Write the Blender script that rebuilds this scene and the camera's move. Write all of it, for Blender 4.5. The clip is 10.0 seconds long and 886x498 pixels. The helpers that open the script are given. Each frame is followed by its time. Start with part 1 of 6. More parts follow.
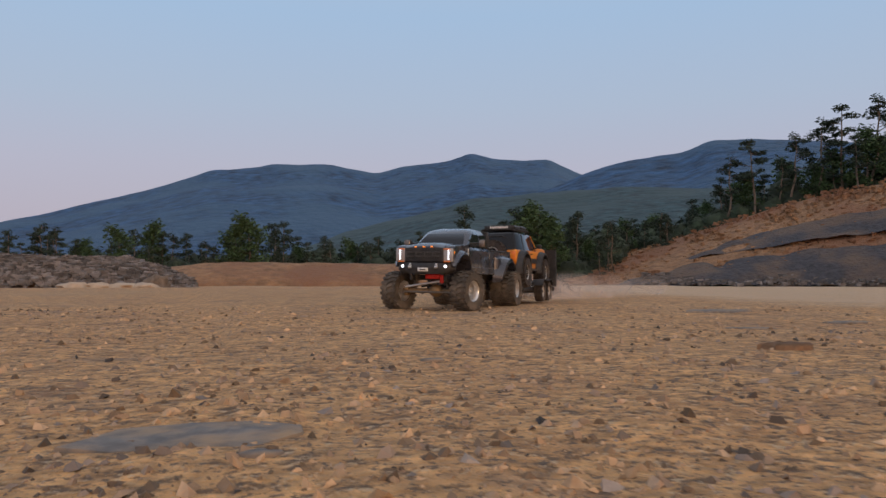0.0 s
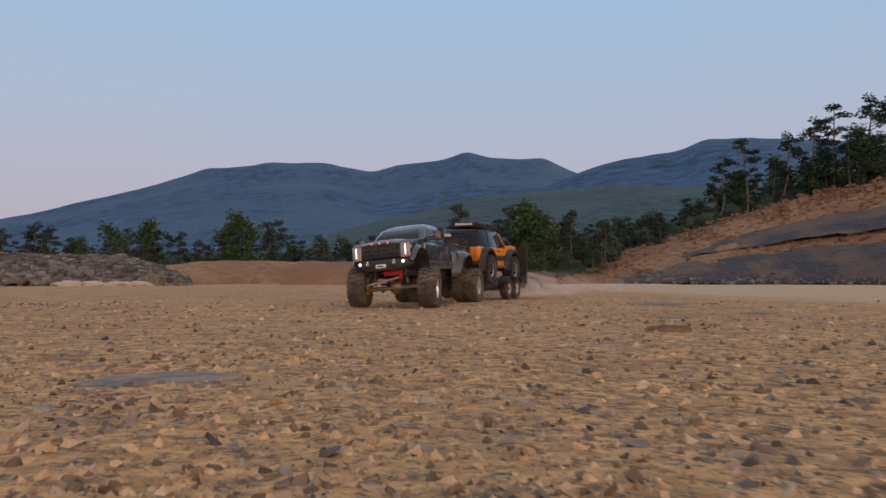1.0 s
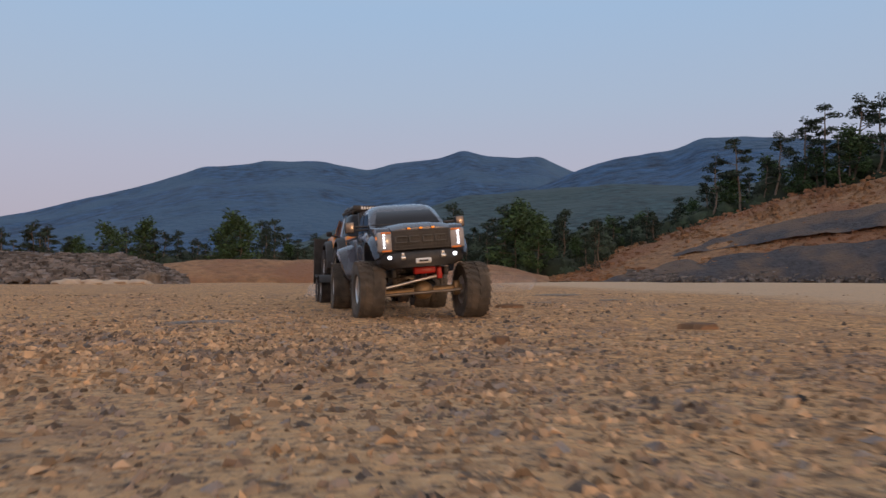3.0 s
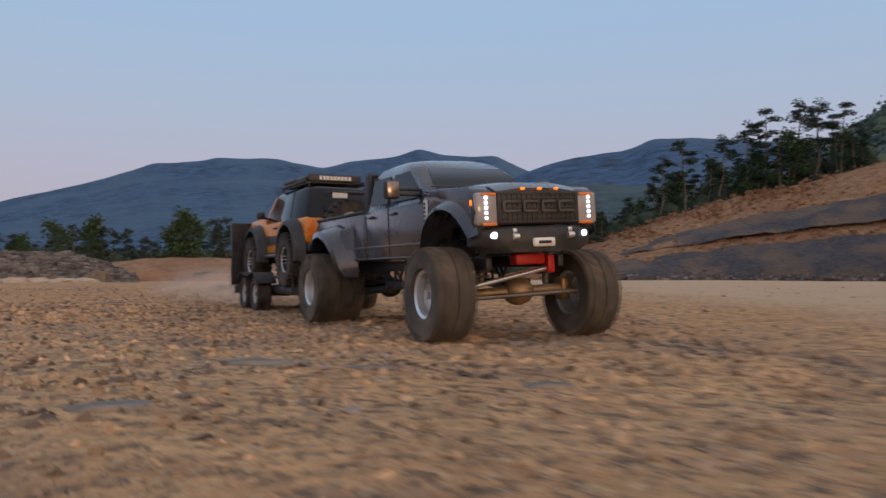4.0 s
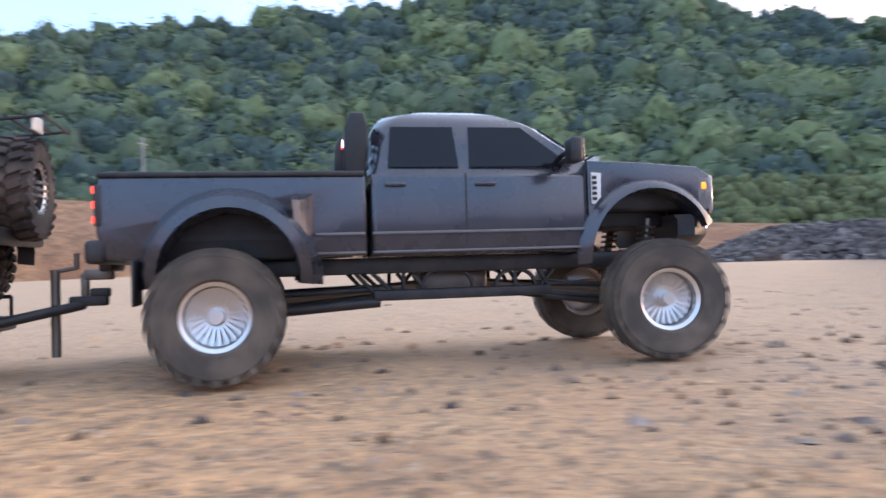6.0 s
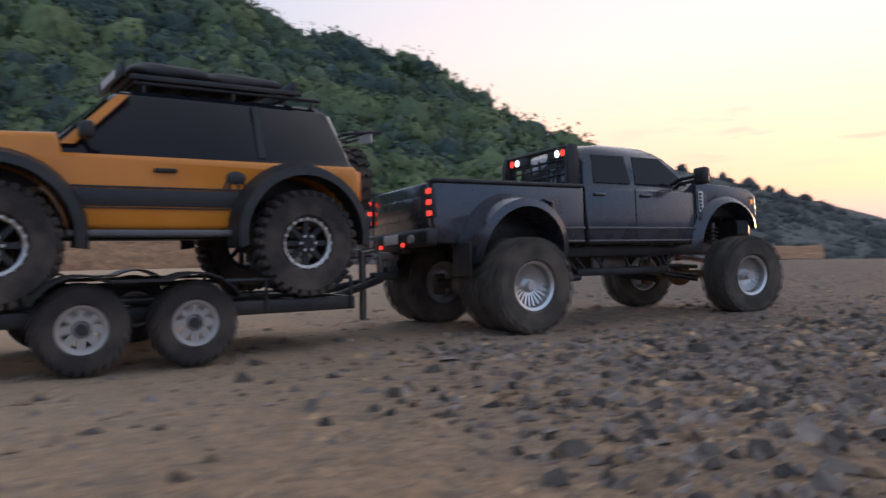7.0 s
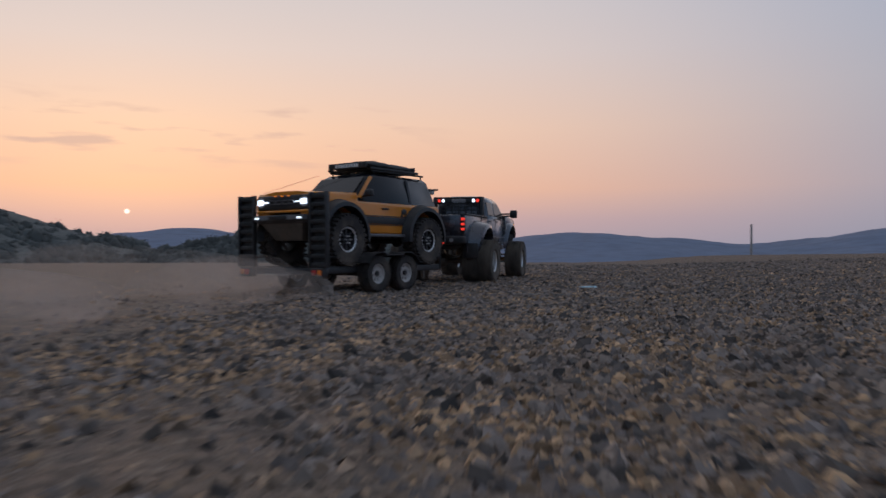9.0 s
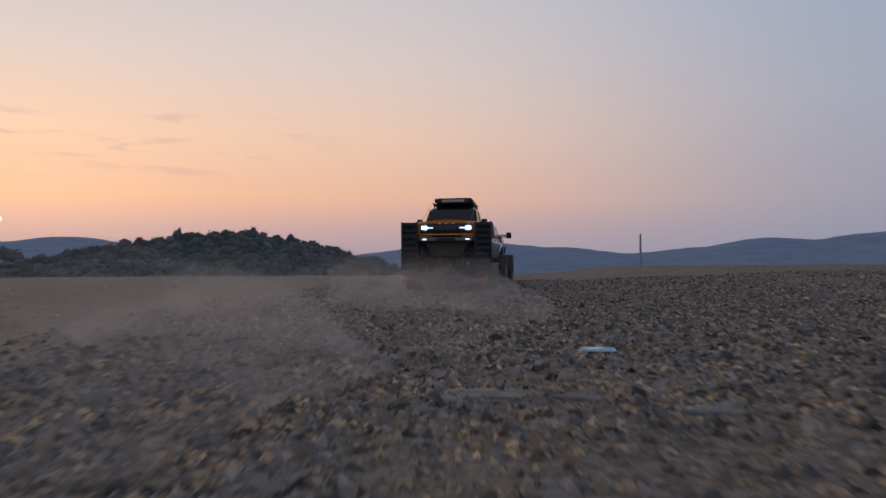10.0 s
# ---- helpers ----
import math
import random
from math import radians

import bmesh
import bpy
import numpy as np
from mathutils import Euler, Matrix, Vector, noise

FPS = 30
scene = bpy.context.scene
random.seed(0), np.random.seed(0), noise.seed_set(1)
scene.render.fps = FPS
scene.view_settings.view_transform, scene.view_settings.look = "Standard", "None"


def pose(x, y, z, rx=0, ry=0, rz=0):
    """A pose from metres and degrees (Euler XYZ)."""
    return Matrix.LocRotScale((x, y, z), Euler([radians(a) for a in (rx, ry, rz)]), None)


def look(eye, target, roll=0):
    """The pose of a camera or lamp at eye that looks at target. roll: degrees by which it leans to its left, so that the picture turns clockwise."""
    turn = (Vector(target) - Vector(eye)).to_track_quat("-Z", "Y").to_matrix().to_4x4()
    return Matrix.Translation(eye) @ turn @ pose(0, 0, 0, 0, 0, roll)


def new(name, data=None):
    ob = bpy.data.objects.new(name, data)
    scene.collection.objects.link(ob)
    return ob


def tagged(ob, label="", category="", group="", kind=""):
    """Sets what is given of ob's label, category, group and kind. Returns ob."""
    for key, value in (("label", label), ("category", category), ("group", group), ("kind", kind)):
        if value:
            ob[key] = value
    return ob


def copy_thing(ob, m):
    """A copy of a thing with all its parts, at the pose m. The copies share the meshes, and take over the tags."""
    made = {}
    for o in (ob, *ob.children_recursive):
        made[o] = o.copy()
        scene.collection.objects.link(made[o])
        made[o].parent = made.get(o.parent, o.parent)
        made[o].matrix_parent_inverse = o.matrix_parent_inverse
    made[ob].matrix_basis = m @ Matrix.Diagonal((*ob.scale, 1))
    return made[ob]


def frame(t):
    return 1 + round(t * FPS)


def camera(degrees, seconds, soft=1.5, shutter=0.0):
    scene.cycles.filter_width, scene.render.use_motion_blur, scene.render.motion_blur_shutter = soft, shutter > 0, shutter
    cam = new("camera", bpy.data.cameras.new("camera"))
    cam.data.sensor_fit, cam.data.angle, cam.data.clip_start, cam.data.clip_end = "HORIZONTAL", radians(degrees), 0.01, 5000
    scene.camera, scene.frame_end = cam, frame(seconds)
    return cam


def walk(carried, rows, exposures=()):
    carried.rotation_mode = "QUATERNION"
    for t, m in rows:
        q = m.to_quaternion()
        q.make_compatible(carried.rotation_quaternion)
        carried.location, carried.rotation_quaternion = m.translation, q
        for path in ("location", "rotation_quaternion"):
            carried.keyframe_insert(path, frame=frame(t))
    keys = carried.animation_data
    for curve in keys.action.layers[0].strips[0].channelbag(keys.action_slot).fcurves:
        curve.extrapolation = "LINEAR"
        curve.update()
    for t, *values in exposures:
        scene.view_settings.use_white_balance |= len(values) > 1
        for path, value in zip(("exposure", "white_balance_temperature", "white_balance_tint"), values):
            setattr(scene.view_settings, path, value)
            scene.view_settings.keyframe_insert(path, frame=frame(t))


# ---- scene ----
cam = camera(60.0, 10.0, 1.5, 0.28)

# seconds, x, y, z, pitch, heading (clockwise from +y), roll
CAM = [
    (0.0, 0.000, 0.000, 0.115, 1.95, 0.00, 0.0),
    (0.5, 0.050, -0.104, 0.112, 1.92, 0.22, 0.0),
    (1.0, 0.100, -0.235, 0.108, 1.84, 0.35, 0.0),
    (1.5, 0.150, -0.378, 0.104, 1.78, 0.47, 0.0),
    (2.0, 0.200, -0.547, 0.102, 1.74, 0.52, 0.0),
    (3.5, 0.420, -1.433, 0.108, 1.71, 0.75, 0.0),
    (4.0, 0.619, -1.872, 0.099, 1.62, 3.89, 0.0),
    (4.5, 0.854, -2.377, 0.098, 1.73, 16.00, 0.0),
    (5.0, 0.938, -2.931, 0.109, 1.91, 37.18, 0.1),
    (5.5, 0.979, -3.394, 0.118, 1.47, 59.37, 0.3),
    (6.0, 1.055, -3.683, 0.116, 0.79, 82.75, 1.5),
    (6.2, 1.075, -3.812, 0.115, 0.69, 89.80, 1.4),
    (7.3, 1.379, -4.453, 0.108, 0.12, 125.10, 1.0),
    (7.5, 1.418, -4.565, 0.107, 0.02, 132.08, 0.9),
    (8.0, 1.483, -4.839, 0.108, 0.45, 148.08, 0.5),
    (8.5, 1.549, -5.285, 0.104, -0.41, 162.67, 0.5),
    (9.0, 1.585, -5.760, 0.105, -0.01, 172.39, 0.0),
    (9.5, 1.630, -6.350, 0.105, 0.14, 176.86, 0.1),
    (10.0, 1.660, -6.900, 0.115, 0.69, 180.08, 0.1),
]
# seconds, x, y of the rear axle, heading of the truck and of the trailer, lean of the body
TRUCK = [
    (0.0, 0.133, 2.988, 200.6, 201.2, -0.8),
    (1.0, 0.102, 2.735, 197.7, 203.4, 5.0),
    (1.5, 0.060, 2.481, 191.3, 198.4, 3.5),
    (2.0, 0.066, 2.219, 185.7, 188.8, 4.4),
    (3.5, 0.334, 0.480, 160.4, 157.5, 3.4),
    (4.0, 0.610, -0.319, 156.8, 156.0, 2.8),
    (4.5, 0.940, -1.109, 153.6, 152.1, 3.6),
    (5.0, 1.215, -1.916, 153.8, 153.0, 3.0),
    (5.5, 1.514, -2.666, 155.7, 155.0, -0.3),
    (6.0, 1.893, -3.327, 161.0, 159.5, -0.1),
    (7.5, 2.382, -5.577, 182.7, 179.5, -2.1),
    (8.0, 2.307, -6.316, 194.0, 190.2, -1.3),
    (8.5, 2.139, -7.218, 201.5, 205.6, 3.0),
    (9.0, 1.898, -8.154, 190.0, 207.6, 0.3),
    (9.5, 1.711, -9.120, 188.3, 187.0, 1.0),
    (10.0, 1.552, -10.121, 189.8, 186.7, 0.8),
]
# seconds, stops, kelvin, tint
EXPOSURES = [(0.0, 0.22, 6950, 12), (3.5, 0.17, 6850, 12), (4.5, 0.30, 6850, 12), (5.0, 0.55, 6950, 14), (5.5, 0.98, 6350, 14), (6.2, 1.52, 5700, 11), (7.3, -0.3, 6100, 10), (7.7, -0.45, 6100, 10), (10.0, -0.55, 5950, 8)]
walk(cam, [(t, pose(x, y, z, 90 + p, roll, -h)) for t, x, y, z, p, h, roll in CAM], EXPOSURES)

# ---- sky and sun ----
SUN_AZ, SUN_EL = 150.0, 3.5


def bearing(az, r, z=0.0):
    a = radians(az)
    return Vector((r * math.sin(a), r * math.cos(a), z))


def make_world():
    world = bpy.data.worlds.new("dusk_sky")
    scene.world = world
    world.use_nodes = True
    nt = world.node_tree
    nt.nodes.clear()
    N, Lk = nt.nodes.new, nt.links.new
    out, bg = N("ShaderNodeOutputWorld"), N("ShaderNodeBackground")
    tc = N("ShaderNodeTexCoord")
    nrm = N("ShaderNodeVectorMath"); nrm.operation = "NORMALIZE"
    Lk(tc.outputs["Generated"], nrm.inputs[0])
    sep = N("ShaderNodeSeparateXYZ")
    Lk(nrm.outputs[0], sep.inputs[0])

    def ramp(stops):
        r = N("ShaderNodeValToRGB")
        while len(r.color_ramp.elements) > 1:
            r.color_ramp.elements.remove(r.color_ramp.elements[0])
        r.color_ramp.elements[0].position = stops[0][0]
        r.color_ramp.elements[0].color = (*stops[0][1], 1)
        for p, c in stops[1:]:
            e = r.color_ramp.elements.new(p)
            e.color = (*c, 1)
        Lk(sep.outputs["Z"], r.inputs[0])
        return r

    away = ramp([(0.000, (0.33, 0.34, 0.46)), (0.069, (0.38, 0.37, 0.47)), (0.138, (0.37, 0.395, 0.52)),
                 (0.215, (0.33, 0.42, 0.57)), (0.323, (0.29, 0.43, 0.63)), (1.0, (0.46, 0.47, 0.53))])
    side = ramp([(0.000, (0.44, 0.43, 0.52)), (0.077, (0.58, 0.51, 0.56)), (0.192, (0.62, 0.59, 0.64)),
                 (0.346, (0.56, 0.60, 0.72)), (1.0, (0.46, 0.47, 0.53))])
    toward = ramp([(0.000, (0.62, 0.48, 0.52)), (0.038, (0.86, 0.54, 0.50)), (0.077, (1.25, 0.68, 0.44)),
                   (0.154, (1.28, 0.82, 0.57)), (0.246, (1.10, 0.86, 0.74)), (0.385, (0.85, 0.80, 0.80)), (1.0, (0.46, 0.47, 0.53))])
    s = bearing(SUN_AZ, 1.0)
    dot = N("ShaderNodeVectorMath"); dot.operation = "DOT_PRODUCT"
    flat = N("ShaderNodeCombineXYZ")
    Lk(sep.outputs["X"], flat.inputs[0]); Lk(sep.outputs["Y"], flat.inputs[1])
    fn = N("ShaderNodeVectorMath"); fn.operation = "NORMALIZE"
    Lk(flat.outputs[0], fn.inputs[0]); Lk(fn.outputs[0], dot.inputs[0])
    dot.inputs[1].default_value = s

    def step(a, b):
        m = N("ShaderNodeMapRange"); m.interpolation_type = "SMOOTHSTEP"
        m.inputs["From Min"].default_value, m.inputs["From Max"].default_value = a, b
        Lk(dot.outputs["Value"], m.inputs["Value"])
        return m

    def mix(fac, a, b, blend="MIX"):
        m = N("ShaderNodeMix"); m.data_type = "RGBA"; m.blend_type = blend
        if isinstance(fac, float):
            m.inputs[0].default_value = fac
        else:
            Lk(fac, m.inputs[0])
        Lk(a, m.inputs[6]); Lk(b, m.inputs[7])
        return m.outputs[2]

    c = mix(step(-0.03, 0.65).outputs[0], away.outputs[0], side.outputs[0])
    c = mix(step(0.51, 1.0).outputs[0], c, toward.outputs[0])
    # thin streaks of cloud near the sun
    mp = N("ShaderNodeMapping"); mp.inputs["Scale"].default_value = (8.5, 8.5, 60.0)
    Lk(nrm.outputs[0], mp.inputs[0])
    nz = N("ShaderNodeTexNoise"); nz.inputs["Scale"].default_value = 1.0; nz.inputs["Detail"].default_value = 4.0
    Lk(mp.outputs[0], nz.inputs["Vector"])
    thr = N("ShaderNodeMapRange"); thr.inputs["From Min"].default_value = 0.54; thr.inputs["From Max"].default_value = 0.67
    thr.inputs["To Max"].default_value = 0.75
    Lk(nz.outputs["Fac"], thr.inputs["Value"])
    band = N("ShaderNodeValToRGB")
    band.color_ramp.elements[0].position, band.color_ramp.elements[0].color = 0.09, (0, 0, 0, 1)
    band.color_ramp.elements[1].position, band.color_ramp.elements[1].color = 0.125, (1, 1, 1, 1)
    e = band.color_ramp.elements.new(0.16); e.color = (0.9, 0.9, 0.9, 1)
    e = band.color_ramp.elements.new(0.19); e.color = (0, 0, 0, 1)
    Lk(sep.outputs["Z"], band.inputs[0])
    m1 = N("ShaderNodeMath"); m1.operation = "MULTIPLY"
    Lk(thr.outputs[0], m1.inputs[0]); Lk(band.outputs[0], m1.inputs[1])
    m2 = N("ShaderNodeMath"); m2.operation = "MULTIPLY"
    Lk(m1.outputs[0], m2.inputs[0]); Lk(step(0.905, 0.982).outputs[0], m2.inputs[1])
    cl = N("ShaderNodeRGB"); cl.outputs[0].default_value = (0.78, 0.52, 0.46, 1)
    c = mix(m2.outputs[0], c, cl.outputs[0])
    sd = N("ShaderNodeVectorMath"); sd.operation = "DOT_PRODUCT"
    Lk(nrm.outputs[0], sd.inputs[0])
    sd.inputs[1].default_value = bearing(SUN_AZ, math.cos(radians(2.6)), math.sin(radians(2.6)))
    disc = N("ShaderNodeMapRange"); disc.inputs["From Min"].default_value = math.cos(radians(0.19)); disc.inputs["From Max"].default_value = math.cos(radians(0.08))
    Lk(sd.outputs["Value"], disc.inputs["Value"])
    dc = N("ShaderNodeRGB"); dc.outputs[0].default_value = (3.0, 2.0, 1.6, 1)
    c = mix(disc.outputs[0], c, dc.outputs[0])
    sky = N("ShaderNodeTexSky"); sky.sky_type = "NISHITA"; sky.sun_disc = False
    sky.sun_elevation, sky.sun_rotation = radians(SUN_EL), radians(SUN_AZ)
    sky.dust_density = 3.0
    c = mix(0.008, c, sky.outputs[0])
    Lk(c, bg.inputs["Color"]); bg.inputs["Strength"].default_value = 1.0
    Lk(bg.outputs[0], out.inputs[0])


make_world()
sun_data = bpy.data.lights.new("sun", "SUN")
sun_data.energy, sun_data.angle, sun_data.color = 0.45, radians(4.0), (1.0, 0.62, 0.36)
sun = new("sun", sun_data)
sun.matrix_world = look(bearing(SUN_AZ, 100, 100 * math.tan(radians(SUN_EL))), (0, 0, 0))


# ---- materials ----
def material(name, base, rough=0.6, metal=0.0, vary=0.15, scale=40.0, bump=0.0, bump_scale=None, second=None, island=0.0,
             emit=None, power=0.0, coat=0.0, dirt=None, dirt_amount=0.0, random_object=0.0):
    m = bpy.data.materials.new(name)
    m.use_nodes = True
    nt = m.node_tree
    N, Lk = nt.nodes.new, nt.links.new
    b = nt.nodes["Principled BSDF"]
    b.inputs["Roughness"].default_value, b.inputs["Metallic"].default_value = rough, metal
    b.inputs["Coat Weight"].default_value = coat
    b.inputs["Coat Roughness"].default_value = 0.12
    tc = N("ShaderNodeTexCoord")
    n1 = N("ShaderNodeTexNoise"); n1.inputs["Scale"].default_value = scale; n1.inputs["Detail"].default_value = 6.0
    Lk(tc.outputs["Object"], n1.inputs["Vector"])
    n2 = N("ShaderNodeTexNoise"); n2.inputs["Scale"].default_value = scale * 0.13; n2.inputs["Detail"].default_value = 3.0
    Lk(tc.outputs["Object"], n2.inputs["Vector"])

    def mixc(fac, a, c, blend="MIX"):
        x = N("ShaderNodeMix"); x.data_type = "RGBA"; x.blend_type = blend
        if isinstance(fac, float):
            x.inputs[0].default_value = fac
        else:
            Lk(fac, x.inputs[0])
        for sock, v in ((x.inputs[6], a), (x.inputs[7], c)):
            if isinstance(v, tuple):
                sock.default_value = (*v, 1)
            else:
                Lk(v, sock)
        return x.outputs[2]

    def span(sock, a, c, lo=0.0, hi=1.0):
        r = N("ShaderNodeMapRange")
        for k, v in zip(("From Min", "From Max", "To Min", "To Max"), (a, c, lo, hi)):
            r.inputs[k].default_value = v
        Lk(sock, r.inputs["Value"])
        return r.outputs[0]

    dark = tuple(v * (1 - vary) for v in base)
    light = tuple(min(1.0, v * (1 + vary)) for v in base)
    col = mixc(span(n1.outputs["Fac"], 0.3, 0.7), dark, light)
    if second:
        col = mixc(span(n2.outputs["Fac"], 0.45, 0.62), col, second)
    if dirt:
        n3 = N("ShaderNodeTexNoise"); n3.inputs["Scale"].default_value = scale * 0.5; n3.inputs["Detail"].default_value = 8.0
        Lk(tc.outputs["Object"], n3.inputs["Vector"])
        col = mixc(span(n3.outputs["Fac"], 0.42, 0.75, 0.0, dirt_amount), col, dirt)
    if island or random_object:
        src = N("ShaderNodeNewGeometry").outputs["Random Per Island"] if island else N("ShaderNodeObjectInfo").outputs["Random"]
        k = island or random_object
        hs = N("ShaderNodeHueSaturation")
        Lk(span(src, 0, 1, 1 - k, 1 + k), hs.inputs["Value"])
        Lk(col, hs.inputs["Color"])
        col = hs.outputs[0]
    Lk(col, b.inputs["Base Color"])
    Lk(span(n1.outputs["Fac"], 0.2, 0.8, max(0.02, rough - 0.08), min(1, rough + 0.08)), b.inputs["Roughness"])
    if bump:
        n4 = N("ShaderNodeTexNoise"); n4.inputs["Scale"].default_value = bump_scale or scale * 2; n4.inputs["Detail"].default_value = 8.0
        Lk(tc.outputs["Object"], n4.inputs["Vector"])
        bp = N("ShaderNodeBump"); bp.inputs["Strength"].default_value = 1.0; bp.inputs["Distance"].default_value = bump
        Lk(n4.outputs["Fac"], bp.inputs["Height"])
        Lk(bp.outputs[0], b.inputs["Normal"])
    if emit:
        b.inputs["Emission Color"].default_value = (*emit, 1)
        b.inputs["Emission Strength"].default_value = power
    return m


def soil_material():
    """Tan clay with sandy, rusty and slaty patches, and gravel grain."""
    m = material("soil", (0.62, 0.345, 0.15), 0.95, vary=0.42, scale=48.0, bump=0.014, bump_scale=90.0)
    nt = m.node_tree
    N, Lk = nt.nodes.new, nt.links.new
    b = nt.nodes["Principled BSDF"]
    col = b.inputs["Base Color"].links[0].from_socket
    tc = N("ShaderNodeTexCoord")

    def layer(col, scale, lo, hi, amount, c, detail=5.0, stretch=(1, 1, 1)):
        mp = N("ShaderNodeMapping"); mp.inputs["Scale"].default_value = stretch
        Lk(tc.outputs["Object"], mp.inputs[0])
        n = N("ShaderNodeTexNoise"); n.inputs["Scale"].default_value = scale; n.inputs["Detail"].default_value = detail
        n.inputs["Roughness"].default_value = 0.65
        Lk(mp.outputs[0], n.inputs["Vector"])
        r = N("ShaderNodeMapRange")
        for k, v in zip(("From Min", "From Max", "To Max"), (lo, hi, amount)):
            r.inputs[k].default_value = v
        Lk(n.outputs["Fac"], r.inputs["Value"])
        x = N("ShaderNodeMix"); x.data_type = "RGBA"
        Lk(r.outputs[0], x.inputs[0]); Lk(col, x.inputs[6]); x.inputs[7].default_value = (*c, 1)
        return x.outputs[2]

    col = layer(col, 0.35, 0.50, 0.66, 0.75, (0.56, 0.38, 0.22))
    col = layer(col, 1.7, 0.50, 0.70, 0.7, (0.46, 0.23, 0.10))
    col = layer(col, 3.4, 0.55, 0.70, 0.6, (0.15, 0.14, 0.14), 9.0)
    col = layer(col, 11.0, 0.50, 0.68, 0.65, (0.24, 0.125, 0.06), 9.0)
    col = layer(col, 42.0, 0.52, 0.62, 0.85, (0.11, 0.07, 0.045), 8.0)
    col = layer(col, 120.0, 0.54, 0.62, 0.8, (0.10, 0.075, 0.06), 4.0)
    col = layer(col, 85.0, 0.58, 0.66, 0.75, (0.66, 0.47, 0.29), 4.0)
    # a drier, sandy strip to the east
    sp2 = N("ShaderNodeSeparateXYZ"); Lk(tc.outputs["Object"], sp2.inputs[0])
    wob = N("ShaderNodeTexNoise"); wob.inputs["Scale"].default_value = 1.6; wob.inputs["Detail"].default_value = 6.0
    Lk(tc.outputs["Object"], wob.inputs["Vector"])
    ea = N("ShaderNodeMath"); ea.operation = "ADD"
    Lk(sp2.outputs["X"], ea.inputs[0]); Lk(wob.outputs["Fac"], ea.inputs[1])
    er = N("ShaderNodeMapRange"); er.inputs["From Min"].default_value, er.inputs["From Max"].default_value, er.inputs["To Max"].default_value = 1.85, 2.5, 0.72
    Lk(ea.outputs[0], er.inputs["Value"])
    ex = N("ShaderNodeMix"); ex.data_type = "RGBA"
    Lk(er.outputs[0], ex.inputs[0]); Lk(col, ex.inputs[6]); ex.inputs[7].default_value = (0.62, 0.45, 0.30, 1)
    col = ex.outputs[2]
    # the southern part of the lot is covered with slaty gravel
    sp = N("ShaderNodeSeparateXYZ"); Lk(tc.outputs["Object"], sp.inputs[0])
    ad = N("ShaderNodeMath"); ad.operation = "MULTIPLY_ADD"
    Lk(sp.outputs["X"], ad.inputs[0]); ad.inputs[1].default_value = 0.35; Lk(sp.outputs["Y"], ad.inputs[2])
    r = N("ShaderNodeMapRange"); r.inputs["From Min"].default_value = -3.1; r.inputs["From Max"].default_value = -4.4
    r.inputs["To Max"].default_value = 0.88
    Lk(ad.outputs[0], r.inputs["Value"])
    slaty = N("ShaderNodeRGB"); slaty.outputs[0].default_value = (0.175, 0.132, 0.108, 1)
    dark = slaty.outputs[0]
    dark = layer(dark, 6.0, 0.48, 0.66, 0.6, (0.25, 0.18, 0.125), 8.0)
    dark = layer(dark, 38.0, 0.50, 0.60, 0.85, (0.060, 0.052, 0.050), 6.0)
    dark = layer(dark, 95.0, 0.55, 0.62, 0.8, (0.34, 0.27, 0.21), 4.0)
    dark = layer(dark, 150.0, 0.55, 0.62, 0.8, (0.05, 0.045, 0.045), 4.0)
    x = N("ShaderNodeMix"); x.data_type = "RGBA"
    Lk(r.outputs[0], x.inputs[0]); Lk(col, x.inputs[6]); Lk(dark, x.inputs[7])
    Lk(x.outputs[2], b.inputs["Base Color"])
    return m


